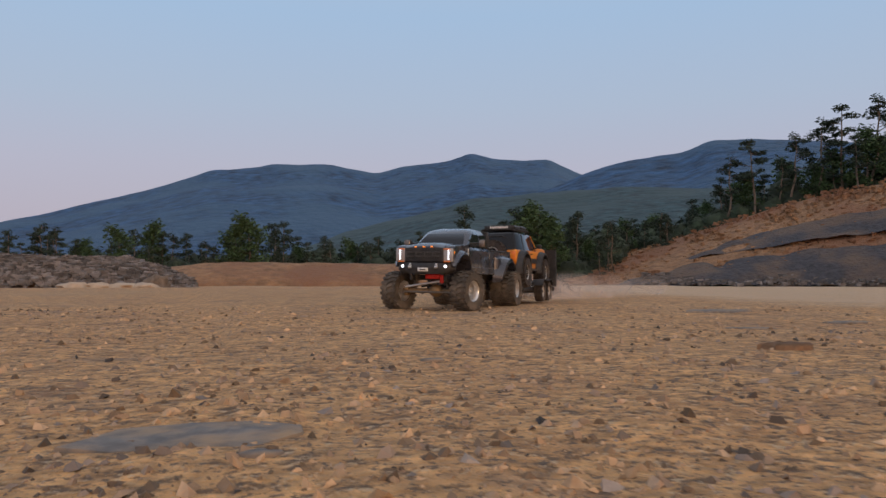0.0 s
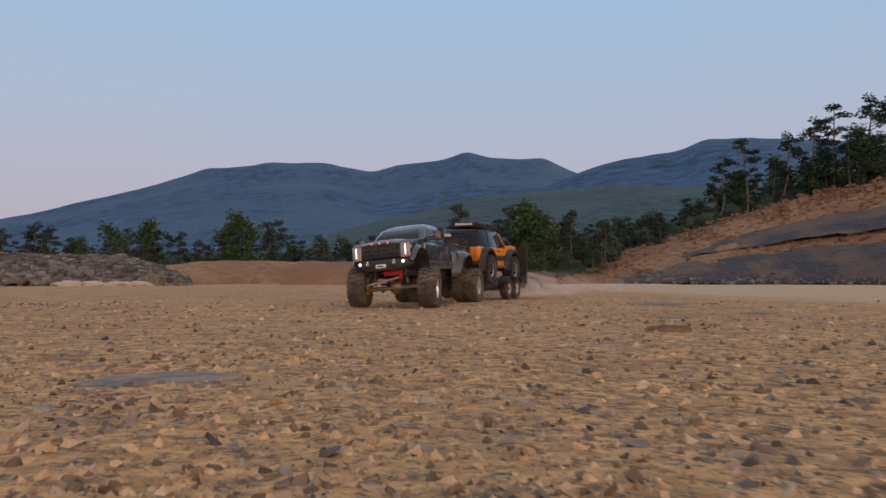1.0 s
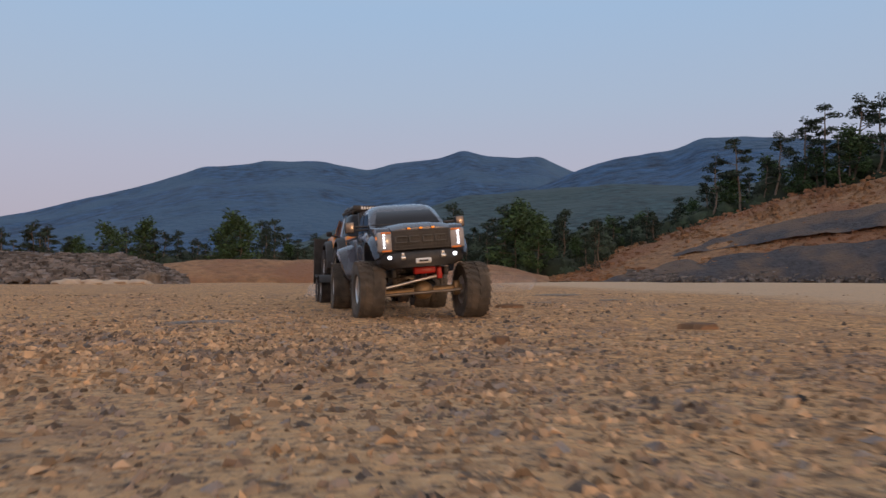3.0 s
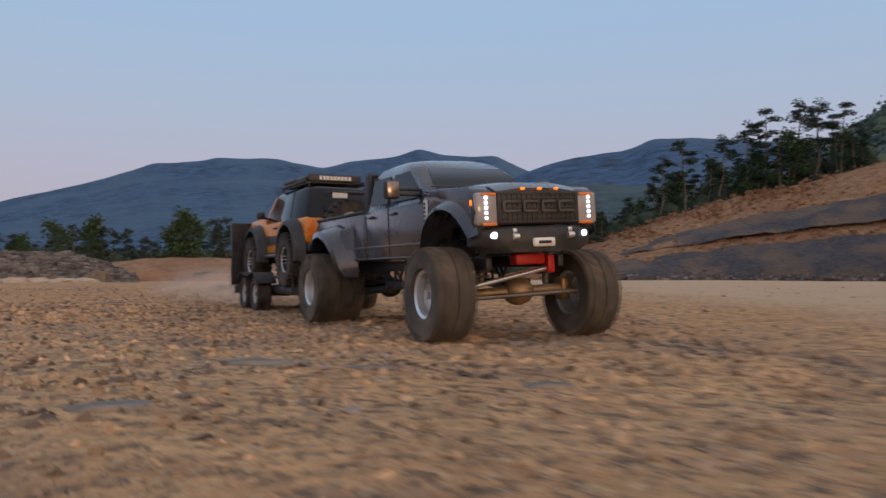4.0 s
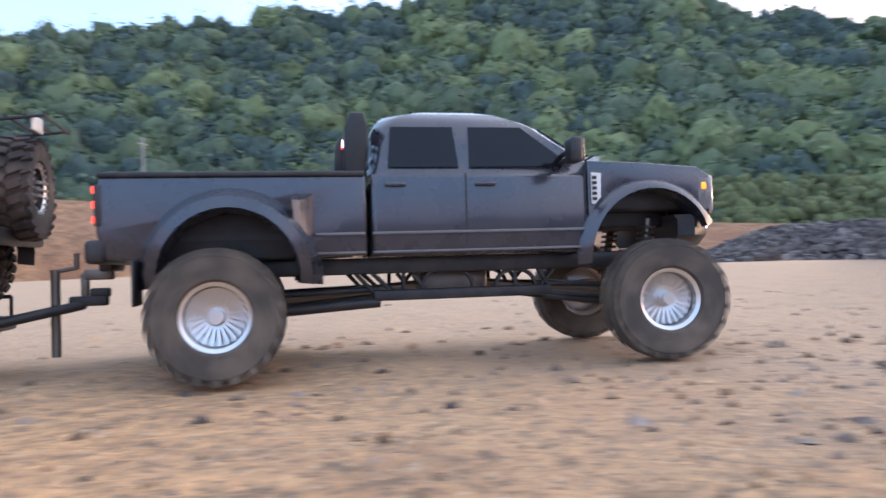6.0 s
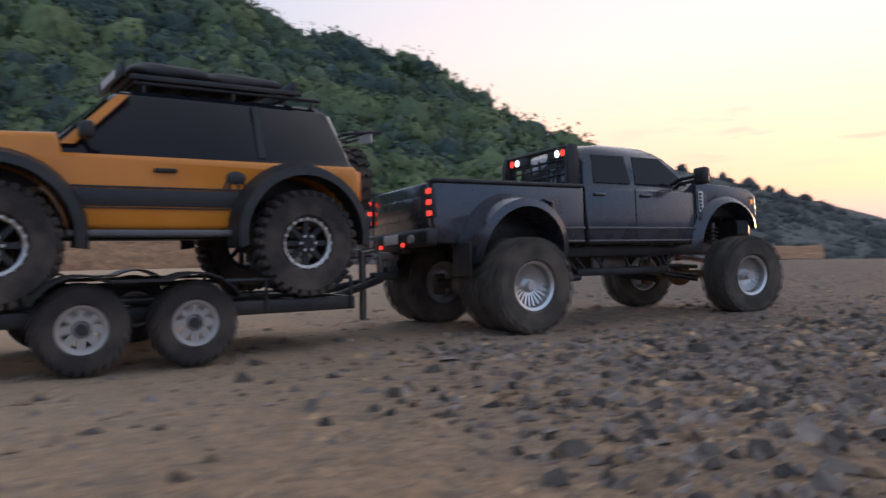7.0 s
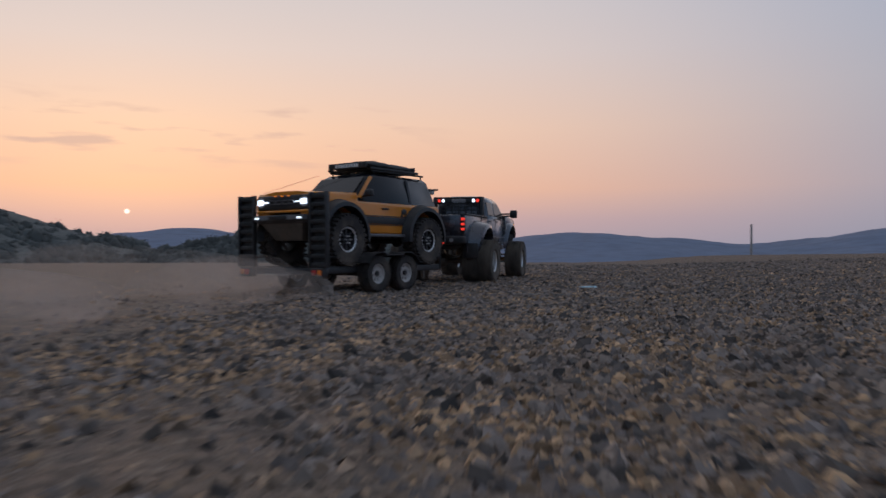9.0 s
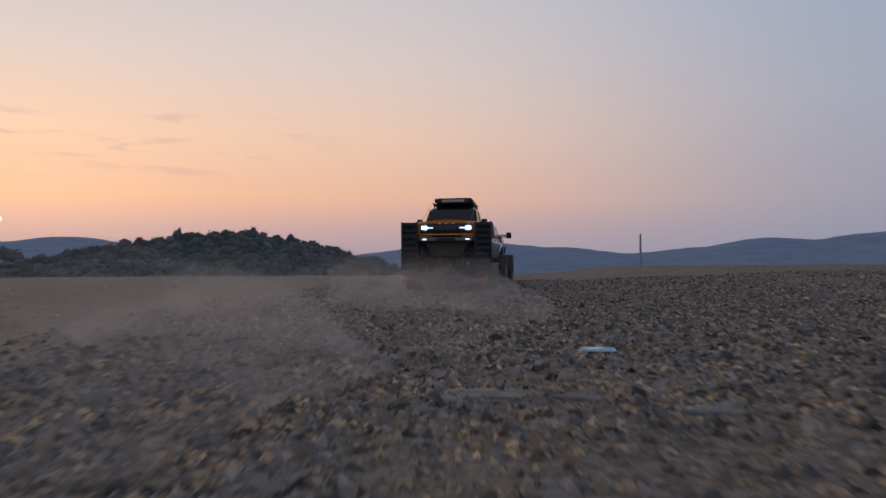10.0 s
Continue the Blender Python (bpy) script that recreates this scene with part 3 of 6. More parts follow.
def canopies(name, profile, r0, r1, z0, n, size, mat, label, seed, power=1.0, leaves=70, lo=0.0, slope_rough=0.0, kin=0, low=1.0):
    """Woods on a hillside: many crowns of leaf sprays, joined."""
    rng = np.random.RandomState(seed)
    az = np.array([p[0] for p in profile], float); el = np.array([p[1] for p in profile], float)
    A = az[0] + (az[-1] - az[0]) * rng.rand(n)
    f = lo + (1.02 - lo) * rng.rand(n) ** low
    E = np.interp(A, az, el)
    top = r1 * np.tan(np.radians(E))
    r = r0 + (r1 - r0) * f
    z = z0 + (top - z0) * f ** power
    x, y = HUB.x + r * REACH * np.sin(np.radians(A * SWEEP)), HUB.y + r * REACH * np.cos(np.radians(A * SWEEP))
    s = size * (0.45 + 1.2 * rng.rand(n) ** 2.2)
    patch = value_noise(x, y, 22.0, 7)
    s *= 0.75 + 0.5 * patch
    if kin:
        keep = kin * (patch - 0.5) + 0.25 * rng.randn(n) > -0.05
        A, x, y, z, s = A[keep], x[keep], y[keep], z[keep], s[keep]
        n = len(x)
    mid = np.stack([x, y, z - 0.15 * s], -1)[:, None]
    tall = (0.85 + 0.35 * rng.rand(n, 1, 1)) * np.array([0.0, 0.0, 1.0]) + np.array([1.0, 1.0, 0.0])
    wave = rng.randn(n, 5, 3) * 2.8
    turn = rng.rand(n, 5) * 6.283

    def swell(d):
        """Billows of the crown in direction d."""
        k = np.einsum("nlc,nwc->nlw", d, wave) + turn[:, None]
        return (1 + 0.12 * np.sin(k).sum(-1))[..., None]
    # the dense inside of each crown
    around, up = 9, 5
    ring = [(math.cos(q) * math.cos(p), math.sin(q) * math.cos(p), math.sin(p))
            for p in np.linspace(-0.5, 1.35, up) for q in np.arange(around) * 6.2832 / around]
    D = np.tile(np.array(ring + [(0, 0, 1)])[None], (n, 1, 1))
    V0 = D * swell(D) * tall * 0.84 * s[:, None, None] + mid
    per = around * up + 1
    quads = [(j * around + i, j * around + (i + 1) % around, (j + 1) * around + (i + 1) % around, (j + 1) * around + i)
             for j in range(up - 1) for i in range(around)]
    quads += [((up - 1) * around + i, (up - 1) * around + (i + 1) % around, (up - 1) * around + (i + 2) % around, per - 1) for i in range(0, around - 1, 2)]
    F0 = (np.array(quads)[None] + per * np.arange(n)[:, None, None]).reshape(-1, 4)
    # leaf sprays lying on its outside
    d = rng.randn(n, leaves, 3)
    d /= np.linalg.norm(d, axis=-1, keepdims=True)
    d[..., 2] = np.abs(d[..., 2]) * 1.2 - 0.2
    d /= np.linalg.norm(d, axis=-1, keepdims=True)
    c = d * swell(d) * tall * (0.86 + 0.30 * rng.rand(n, leaves, 1) ** 1.5) * s[:, None, None] + mid
    u = rng.randn(n, leaves, 3); u -= (u * d).sum(-1, keepdims=True) * d * 0.8
    u /= np.linalg.norm(u, axis=-1, keepdims=True)
    v = np.cross(d, u) + 0.55 * rng.randn(n, leaves, 3)
    h = (s * 0.078)[:, None, None] * (0.6 + 0.7 * rng.rand(n, leaves, 1))
    Q = np.stack([c - u * h, c - v * h * 0.9, c + u * h, c + v * h], 2)
    m = n * leaves
    F1 = (np.array([0, 1, 2, 3])[None] + 4 * np.arange(m)[:, None]) + n * per
    ob = new(name, mesh_of(name, np.concatenate([V0.reshape(-1, 3), Q.reshape(-1, 3)]), np.concatenate([F0, F1]), mat, True))
    return tagged(ob, label, "woods", kind="stuff")


GREEN = [(36, 6.4), (42, 12.4), (50, 14.8), (57, 15.6), (68, 18.8), (78, 20.4), (89, 21.8), (104, 23.2), (118, 23.4), (126, 22.6), (134, 20.2), (143, 17.9), (147, 15.6), (152, 13.0), (158, 9.8), (163, 7.0), (168, 2.5)]
HAZY = [(150, 6.8), (158, 7.3), (164, 7.5), (169, 7.2), (174, 5.8), (179, 4.0), (183, 2.7), (187, 1.5), (193, 0.2), (198, -0.9)]
LOW = [(191, -1.0), (198, 0.7), (204, 1.7), (210, 2.4), (214, 2.0), (219, 0.8), (226, -1.2)]


def make_hills():
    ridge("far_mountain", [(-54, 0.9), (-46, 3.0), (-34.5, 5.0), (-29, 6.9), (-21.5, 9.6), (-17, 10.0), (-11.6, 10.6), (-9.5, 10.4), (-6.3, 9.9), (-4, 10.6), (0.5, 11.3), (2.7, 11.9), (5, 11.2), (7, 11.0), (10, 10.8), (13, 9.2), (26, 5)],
          900, 2200, -10, "far_woods_haze_tint", "wooded mountain behind the lot, tinted blue for haze", 46, 1, steps=360, depth=30)
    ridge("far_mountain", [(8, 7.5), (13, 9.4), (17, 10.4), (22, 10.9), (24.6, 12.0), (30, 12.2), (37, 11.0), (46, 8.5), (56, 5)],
          600, 1300, -8, "far_woods_haze_tint", "wooded mountain shoulder, tinted blue-green for haze", 26, 5)
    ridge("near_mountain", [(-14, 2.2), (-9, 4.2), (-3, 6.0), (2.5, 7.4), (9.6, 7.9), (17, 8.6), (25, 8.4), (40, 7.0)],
          350, 700, -6, "mid_woods_haze_tint", "dark green wooded ridge below the mountain, tinted bluish for haze", 16, 9)
    ridge("green_hill", GREEN, 80, 165, -1.2, "canopy", "steep green wooded hill beside the lot", 3.0, 13, "hill", 200)
    ridge("hazy_hill", HAZY, 230, 380, -30, "grey_woods_haze_tint", "wooded hillside greyed for evening haze", 5.0, 15, "hill", 100)
    ridge("low_hill", LOW, 240, 330, -25.0, "grey_woods_haze_tint", "low dark wooded hill across the valley, greyed for haze", 2.0, 17, "hill", 80)
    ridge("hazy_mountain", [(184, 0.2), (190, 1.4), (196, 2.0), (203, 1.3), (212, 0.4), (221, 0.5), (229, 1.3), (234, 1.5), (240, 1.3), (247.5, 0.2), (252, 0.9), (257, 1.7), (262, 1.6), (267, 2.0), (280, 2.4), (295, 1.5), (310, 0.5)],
          900, 1900, -80, "pale_hills_haze_tint", "mountains tinted pale blue for evening haze", 18, 23)
    ridge("western_hill", [(280, 0.5), (295, 2.5), (306, 2.5)], 250, 500, -5, "mid_woods_haze_tint", "dark wooded hill in the distance, tinted bluish for haze", 8, 29, "hill", 60)
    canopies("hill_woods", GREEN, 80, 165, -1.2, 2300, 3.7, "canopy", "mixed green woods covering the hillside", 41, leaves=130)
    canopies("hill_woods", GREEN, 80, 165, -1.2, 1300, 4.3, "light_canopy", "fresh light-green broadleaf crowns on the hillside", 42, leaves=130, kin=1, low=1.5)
    canopies("hill_woods", GREEN, 80, 165, -1.2, 2300, 3.6, "dark_canopy_haze_tint", "dark green pines on the hillside, tinted bluish for haze", 45, leaves=130, kin=-1, low=0.75)
    canopies("valley_woods", LOW, 240, 330, -25.0, 1900, 2.3, "grey_woods_haze_tint", "dark woods on the low hill, greyed for haze", 43, lo=0.4)
    canopies("valley_woods", HAZY, 230, 380, -30.0, 1700, 3.2, "grey_woods_haze_tint", "woods on the far hillside, greyed for haze", 44, lo=0.3)


def heap(name, profile, r0, r1, z0, mat, label, rough, seed, category="bank", power=0.8, steps=140):
    return ridge(name, profile, r0, r1, z0, mat, label, rough, seed, category, steps, 12, power)


def make_banks():
    heap("cut_bank", [(9.5, -0.3), (12, 0.8), (16, 2.1), (20, 3.3), (24, 4.7), (30, 6.4), (37, 8.0), (44, 9.3), (49, 9.6), (55, 8.8), (60, 7.8), (66, 6.6)],
         58, 74, -0.75, "clay", "rust-brown cut bank of bare clay", 0.9, 31)
    for k, (lo, hi, f0, f1) in enumerate(((14, 62, 0.0, 0.26), (20, 64, 0.36, 0.60))):
        V, rows = [], 7
        prof = [(9.5, -0.3), (12, 0.8), (16, 2.1), (20, 3.3), (24, 4.7), (30, 6.4), (37, 8.0), (44, 9.3), (49, 9.6), (55, 8.8), (60, 7.8), (66, 6.6)]
        S = 120
        for i in range(S):
            az = lo + (hi - lo) * i / (S - 1)
            el = float(np.interp(az, [p[0] for p in prof], [p[1] for p in prof]))
            top = 74 * math.tan(radians(el))
            ease = min(1.0, i / 18, (S - 1 - i) / 12)
            for j in range(rows):
                f = f0 + (f1 - f0) * j / (rows - 1) * ease
                r = 58 + 16 * f - 0.55
                a = radians(az * SWEEP)
                V.append((HUB.x + r * REACH * math.sin(a), HUB.y + r * REACH * math.cos(a), -0.75 + (top + 0.75) * f ** 0.8))
        V = np.array(V)
        V[:, 2] += 0.8 * fractal(V[:, 0], V[:, 1], 2.6, 50 + k, 4)
        i, j = np.meshgrid(np.arange(S - 1), np.arange(rows - 1), indexing="ij")
        a = (i * rows + j).ravel()
        ob = new("shale_band", mesh_of("shale_band", V, np.stack([a, a + 1, a + rows + 1, a + rows], 1), "shale", True))
        tagged(ob, "dark grey shale seam across the cut bank", "rock", kind="structure")
    heap("berm", [(-27, -0.2), (-25, 0.9), (-20, 1.25), (-8, 1.2), (2, 1.15), (6, 0.6), (10, -0.4)], 50, 55, -1.0, "clay", "low straight berm of tan clay", 0.25, 33, power=0.6)
    heap("berm", [(55, -0.6), (59, 2.6), (63, 5.4), (68, 6.6), (75, 6.0), (84, 4.5), (95, 3.8), (108, 3.6), (120, 3.4), (134, 2.6), (150, 1.6), (168, 0.8), (180, 0.2)], 34, 44, -0.5, "clay", "low clay bank along the edge of the lot", 0.4, 35, power=0.7)
    heap("earth_mound", [(97, 2.0), (101, 8.0), (105, 10.6), (111, 11.0), (116, 9.8), (121, 5.5), (125, 2.0)], 51, 58, 2.5, "clay", "brown mound of earth behind the fence", 0.5, 36, "mound", 0.6)
    heap("wooded_bank", [(9.5, 0.2), (12, 1.0), (16, 2.0), (20, 2.9), (24, 4.0), (30, 5.3), (37, 6.6), (44, 7.6), (49, 7.9), (55, 7.2), (60, 6.4)], 66, 94, -1.0, "thicket", "overgrown slope behind the cut bank", 0.4, 38, power=0.3)
    heap("shale_heap", [(-62, 1.6), (-50, 1.8), (-43, 1.7), (-36, 1.75), (-31, 1.6), (-27, 1.6), (-24.5, 0.8), (-22, -0.3)], 36, 41, -0.85, "shale", "long heap of dark grey shale rubble", 0.5, 37, "rubble heap", 0.55)
    heap("coal_heap", [(129, 0.2), (134, 2.2), (141, 2.6), (150, 2.2), (160, 1.2), (172, 0.3)], 28, 34, -0.5, "shale", "dark heap of slaty spoil", 0.5, 39, "spoil heap", 0.6)


def rubble(name, profile, r0, r1, z0, power, n, size, mat, label, seed):
    """Broken rock tipped over a heap, joined."""
    rng = np.random.RandomState(seed)
    az = np.array([p[0] for p in profile], float); el = np.array([p[1] for p in profile], float)
    A = az[0] + (az[-1] - az[0]) * rng.rand(n)
    f = 1.05 * rng.rand(n)
    top = r1 * np.tan(np.radians(np.interp(A, az, el)))
    r = r0 + (r1 - r0) * f
    c = np.stack([HUB.x + r * REACH * np.sin(np.radians(A * SWEEP)), HUB.y + r * REACH * np.cos(np.radians(A * SWEEP)), z0 + (top - z0) * f ** power], -1)
    d = rng.randn(n, 8, 3); d /= np.linalg.norm(d, axis=-1, keepdims=True)
    cube = np.array([(x, y, z) for x in (-1, 1) for y in (-1, 1) for z in (-1, 1)], float)
    P = (cube[None] + 0.45 * d) * (size * (0.3 + rng.rand(n) ** 3))[:, None, None] * np.array([1, 0.8, 0.6]) + c[:, None]
    q = np.array([(0, 1, 3, 2), (4, 6, 7, 5), (0, 4, 5, 1), (2, 3, 7, 6), (0, 2, 6, 4), (1, 5, 7, 3)])
    ob = new(name, mesh_of(name, P.reshape(-1, 3), (q[None] + 8 * np.arange(n)[:, None, None]).reshape(-1, 4), mat))
    return tagged(ob, label, "rubble", kind="stuff")


make_ground()
stones("gravel", 130000, 5, (0.0018, 0.007), 0.55, "gravel", "loose brown and ochre gravel")
stones("gravel", 60000, 7, (0.002, 0.009), 1.0, "gravel", "coarse brown gravel scattered over the lot", area=(-1.8, 3.4, -10.5, 2.8))
stones("slate_chips", 9000, 6, (0.002, 0.010), 0.7, "slate", "blue-grey slate chips lying on the clay", 0.4)
stones("slate_gravel", 110000, 8, (0.0025, 0.0105), 0.9, "slate", "dense dark slaty gravel", 0.6, area=(-1.2, 2.2, -11.0, -4.4))
stones("slate_gravel", 26000, 9, (0.002, 0.0075), 0.6, "gravel", "brown stones among the slaty gravel", 0.6, area=(-0.8, 2.2, -9.8, -4.4))
stones("slate_gravel", 70000, 11, (0.0016, 0.006), 0.6, "gravel", "fine brown gravel in the slaty ground", 0.6, stretch=(9.0, 10.0))
stones("slate_gravel", 90000, 10, (0.0020, 0.0085), 0.6, "slate", "fine slaty gravel", 0.6, stretch=(7.6, 10.0))
stones("slate_gravel", 120000, 12, (0.0018, 0.0065), 0.6, "slate", "small slaty gravel covering the southern swell", 0.6, area=(0.5, 2.3, -9.6, -6.7))
stones("slate_gravel", 80000, 13, (0.0016, 0.0060), 0.6, "gravel", "small brown gravel among the slate", 0.6, area=(0.5, 2.3, -9.6, -6.0))
make_hills()
make_banks()
rubble("heap_rubble", [(-62, 1.6), (-50, 1.8), (-43, 1.7), (-36, 1.75), (-31, 1.6), (-27, 1.6), (-24.5, 0.8), (-22, -0.3)], 35.5, 41, -0.85, 0.55, 7000, 0.16, "rubble", "broken grey shale tipped over the heap", 61)
rubble("heap_rubble", [(129, 0.2), (134, 2.2), (141, 2.6), (150, 2.2), (160, 1.2), (172, 0.3)], 27.5, 34, -0.5, 0.6, 4000, 0.16, "rubble", "dark broken spoil on the heap", 62)
rubble("bank_rubble", [(17, 0.2), (30, 0.6), (45, 0.9), (62, 0.6)], 57.3, 60, -0.75, 0.8, 2600, 0.2, "rubble", "fallen shale along the foot of the bank", 63)
rubble("bank_clods", [(9.5, -0.3), (12, 0.8), (16, 2.1), (20, 3.3), (24, 4.7), (30, 6.4), (37, 8.0), (44, 9.3), (49, 9.6), (55, 8.8), (60, 7.8), (66, 6.6)], 58, 74, -0.75, 0.8, 5000, 0.22, "clay", "rust-brown clods of clay on the bank", 64)


def flat_slab(name, x, y, size, seed, mat, label, h=0.003):
    """A thin broken flake of stone lying flat."""
    rng = random.Random(seed)
    bm = bmesh.new()
    n = 11
    rad = [size * rng.uniform(0.65, 1.1) for _ in range(n)]
    z = float(ground_z(x, y))
    rings = []
    for s, dz in ((1.0, -0.004), (0.97, h * 0.6), (0.86, h), (0.4, h * 1.15)):
        rings.append([(rad[i] * s * math.cos(6.283 * i / n), 0.55 * rad[i] * s * math.sin(6.283 * i / n), dz + rng.uniform(-1, 1) * h * 0.12) for i in range(n)])
    loft(bm, rings)
    ob = part(name, bm, mat, at=pose(x, y, z, 0, 0, rng.uniform(-25, 25)))
    return tagged(ob, label, "stone", "flat stones")


for k, (sx, sy, ss) in enumerate(((-0.167, 0.54, 0.098), (-0.113, 0.481, 0.016), (-0.014, 1.021, 0.020), (0.84, 2.40, 0.14), (0.70, 1.75, 0.06), (1.00, 1.90, 0.07), (0.474, -1.041, 0.066), (0.756, -1.206, 0.030), (0.42, -1.32, 0.040), (0.60, -1.10, 0.03),
                                  (0.965, -1.955, 0.019), (0.809, -1.771, 0.030), (0.90, -1.72, 0.022), (1.451, -7.495, 0.030), (1.622, -7.558, 0.050), (1.55, -7.53, 0.02), (1.81, -7.45, 0.012), (1.35, -8.0, 0.03), (1.0, -6.9, 0.03), (0.9, -7.6, 0.04))):
    flat_slab("flat_stone", sx, sy, ss, 100 + k, "flat_slate", "blue-grey flat slate stone sunk in the clay")
for k, (sx, sy, ss) in enumerate(((0.525, 1.171, 0.045), (0.808, 0.389, 0.042), (0.40, 0.05, 0.018))):
    flat_slab("clay_clod", sx, sy, ss, 120 + k, "clay", "pale ochre clay clod on the ground", 0.010)


# ---- trees ----
def needle_clump(rng, c, s, n, flat):
    d = rng.randn(n, 3); d /= np.linalg.norm(d, axis=1, keepdims=True)
    p = c + d * s * np.array([1, 1, flat]) * (0.35 + 0.65 * rng.rand(n, 1))
    u = rng.randn(n, 3); u[:, 2] *= 0.5; u /= np.linalg.norm(u, axis=1, keepdims=True)
    v = np.cross(u, rng.randn(n, 3)); v /= np.linalg.norm(v, axis=1, keepdims=True)
    h = s * (0.10 + 0.12 * rng.rand(n, 1))
    return np.stack([p - u * h * 1.5, p - v * h * 0.5, p + u * h * 1.5, p + v * h * 0.5], 1)


def make_tree(name, seed, height, kind, label, trunk_lean=0.06):
    rng = np.random.RandomState(seed)
    t = thing(name, label, "tree", "trees round the lot")
    bm = bmesh.new()
    pts = []
    x = y = 0.0
    for i in range(7):
        f = i / 6
        pts.append(Vector((x, y, height * 0.97 * f)))
        x += rng.randn() * trunk_lean * height * 0.16; y += rng.randn() * trunk_lean * height * 0.16
    r0 = height * 0.017
    for i in range(6):
        rod(bm, pts[i], pts[i + 1], r0 * (1 - 0.13 * i), 6, r0 * (1 - 0.13 * (i + 1)))
    quads = []
    spine = lambda f: pts[min(5, int(f * 6))].lerp(pts[min(5, int(f * 6)) + 1], f * 6 - min(5, int(f * 6)))
    if kind == "pine":
        n, lo, reach, flat, cs = 13, 0.5, 0.17, 0.4, 0.075
    elif kind == "young":
        n, lo, reach, flat, cs = 18, 0.22, 0.17, 0.6, 0.085
    else:
        n, lo, reach, flat, cs = 26, 0.18, 0.26, 0.85, 0.13
    for k in range(n):
        f = lo + (1 - lo) * (k + rng.rand()) / n
        a = rng.rand() * 6.283
        w = reach * height * (1.15 - 0.75 * (f - lo) / (1 - lo)) * (0.5 + 0.7 * rng.rand())
        b = spine(min(f, 0.999))
        e = b + Vector((math.cos(a) * w, math.sin(a) * w, height * 0.03 * rng.randn() + w * 0.15))
        rod(bm, b, e, r0 * 0.28, 4, r0 * 0.1)
        quads.append(needle_clump(rng, np.array(e), cs * height * (0.7 + 0.6 * rng.rand()), 80, flat))
        quads.append(needle_clump(rng, np.array(b.lerp(e, 0.55)), cs * height * 0.7, 30, flat))
    quads.append(needle_clump(rng, np.array(pts[-1]), cs * height, 60, 0.7))
    Q = np.concatenate(quads)
    part("trunk", bm, "bark", t)
    cr = new("crown", mesh_of("crown", Q.reshape(-1, 3), np.arange(len(Q) * 4).reshape(-1, 4), "leaf" if kind == "broad" else "pine"))
    cr.parent = t
    return t


def plant_trees():
    rng = random.Random(8)
    kinds = [make_tree("pine_tree", 1, 10.0, "pine", "tall red pine with bare trunk and open crown"),
             make_tree("pine_tree", 2, 10.0, "pine", "tall leaning pine with flat layered crown", 0.12),
             make_tree("pine_tree", 3, 10.0, "young", "young pine with dense dark branches"),
             make_tree("pine_tree", 4, 10.0, "young", "slender pine at the edge of the wood", 0.1),
             make_tree("broadleaf_tree", 5, 10.0, "broad", "round broadleaf tree with dark foliage"),
             make_tree("broadleaf_tree", 6, 10.0, "broad", "bushy green tree at the wood's edge")]
    used = [False] * len(kinds)

    def put(k, az, r, h, z):
        p = site(az, r)
        m = pose(p.x, p.y, z, 0, 0, rng.uniform(0, 360))
        if not used[k]:
            used[k] = True
            kinds[k].matrix_basis = m
            kinds[k].scale = (h / 10,) * 3
        else:
            c = copy_thing(kinds[k], m)
            c.scale = (h / 10,) * 3

    # belt behind the berm
    for i in range(104):
        az = -58 + 75 * (i + rng.uniform(-0.4, 0.4)) / 104
        tall = 5.3 + (2.4 if az > 1 else 0) + (0.8 if -26 < az < -12 else 0)
        put(rng.choice((0, 1, 2, 2, 3, 3, 0, 5)), az, rng.uniform(62, 76), tall * rng.uniform(0.62, 1.15), -1.0)
    for az, h in ((8.0, 7.6), (9.4, 7.4), (18.6, 8.4), (19.4, 7.4), (5.5, 7.5), (-34.0, 6.6), (-33.2, 6.2)):
        put(rng.choice((0, 1)), az, 72, h, -1.0)
    # wood climbing behind the cut bank
    crest = [(9.5, -0.3), (12, 0.8), (16, 2.1), (20, 3.3), (24, 4.7), (30, 6.4), (37, 8.0), (44, 9.3), (49, 9.6), (55, 8.8)]
    for i in range(46):
        az = 9 + 33 * (i + rng.uniform(-0.4, 0.4)) / 46
        el = float(np.interp(az, [c[0] for c in crest], [c[1] for c in crest]))
        r = rng.uniform(78, 92)
        z = 74 * math.tan(radians(el)) - 1.2
        put(rng.choice((0, 1, 2, 3, 4, 5)), az, r, rng.uniform(4.5, 7.0) if az < 22 else rng.uniform(5.0, 8.8), z)
    for az, h in ((24.5, 10), (27, 11), (29.5, 10.5), (31.5, 11.5), (33.5, 12), (35.5, 12.5), (37.2, 12), (39.2, 10.5)):
        el = float(np.interp(az, [c[0] for c in crest], [c[1] for c in crest]))
        put(rng.choice((0, 1)), az, 82, h, 74 * math.tan(radians(el)) - 1.0)
    # along the foot of the green hill and at its shoulder
    for az, r, h in ((142.5, 150, 6), (143.6, 150, 7), (144.4, 150, 5.5)):
        put(4, az, r, h, 150 * math.tan(radians(15.6)))


plant_trees()
canopies("undergrowth", [(-60, 0.9), (-20, 1.0), (-4, 1.8), (10, 3.0), (16, 3.8)], 62, 82, -1.0, 1100, 1.2, "thicket", "dark undergrowth below the trees", 47, lo=0.1)
canopies("undergrowth", [(10, 0.8), (16, 2.7), (20, 3.9), (24, 5.3), (30, 7.0), (37, 8.7), (42, 9.8)], 77, 84, 0.5, 420, 1.3, "thicket", "dark brush along the crest of the bank", 48, lo=0.3)
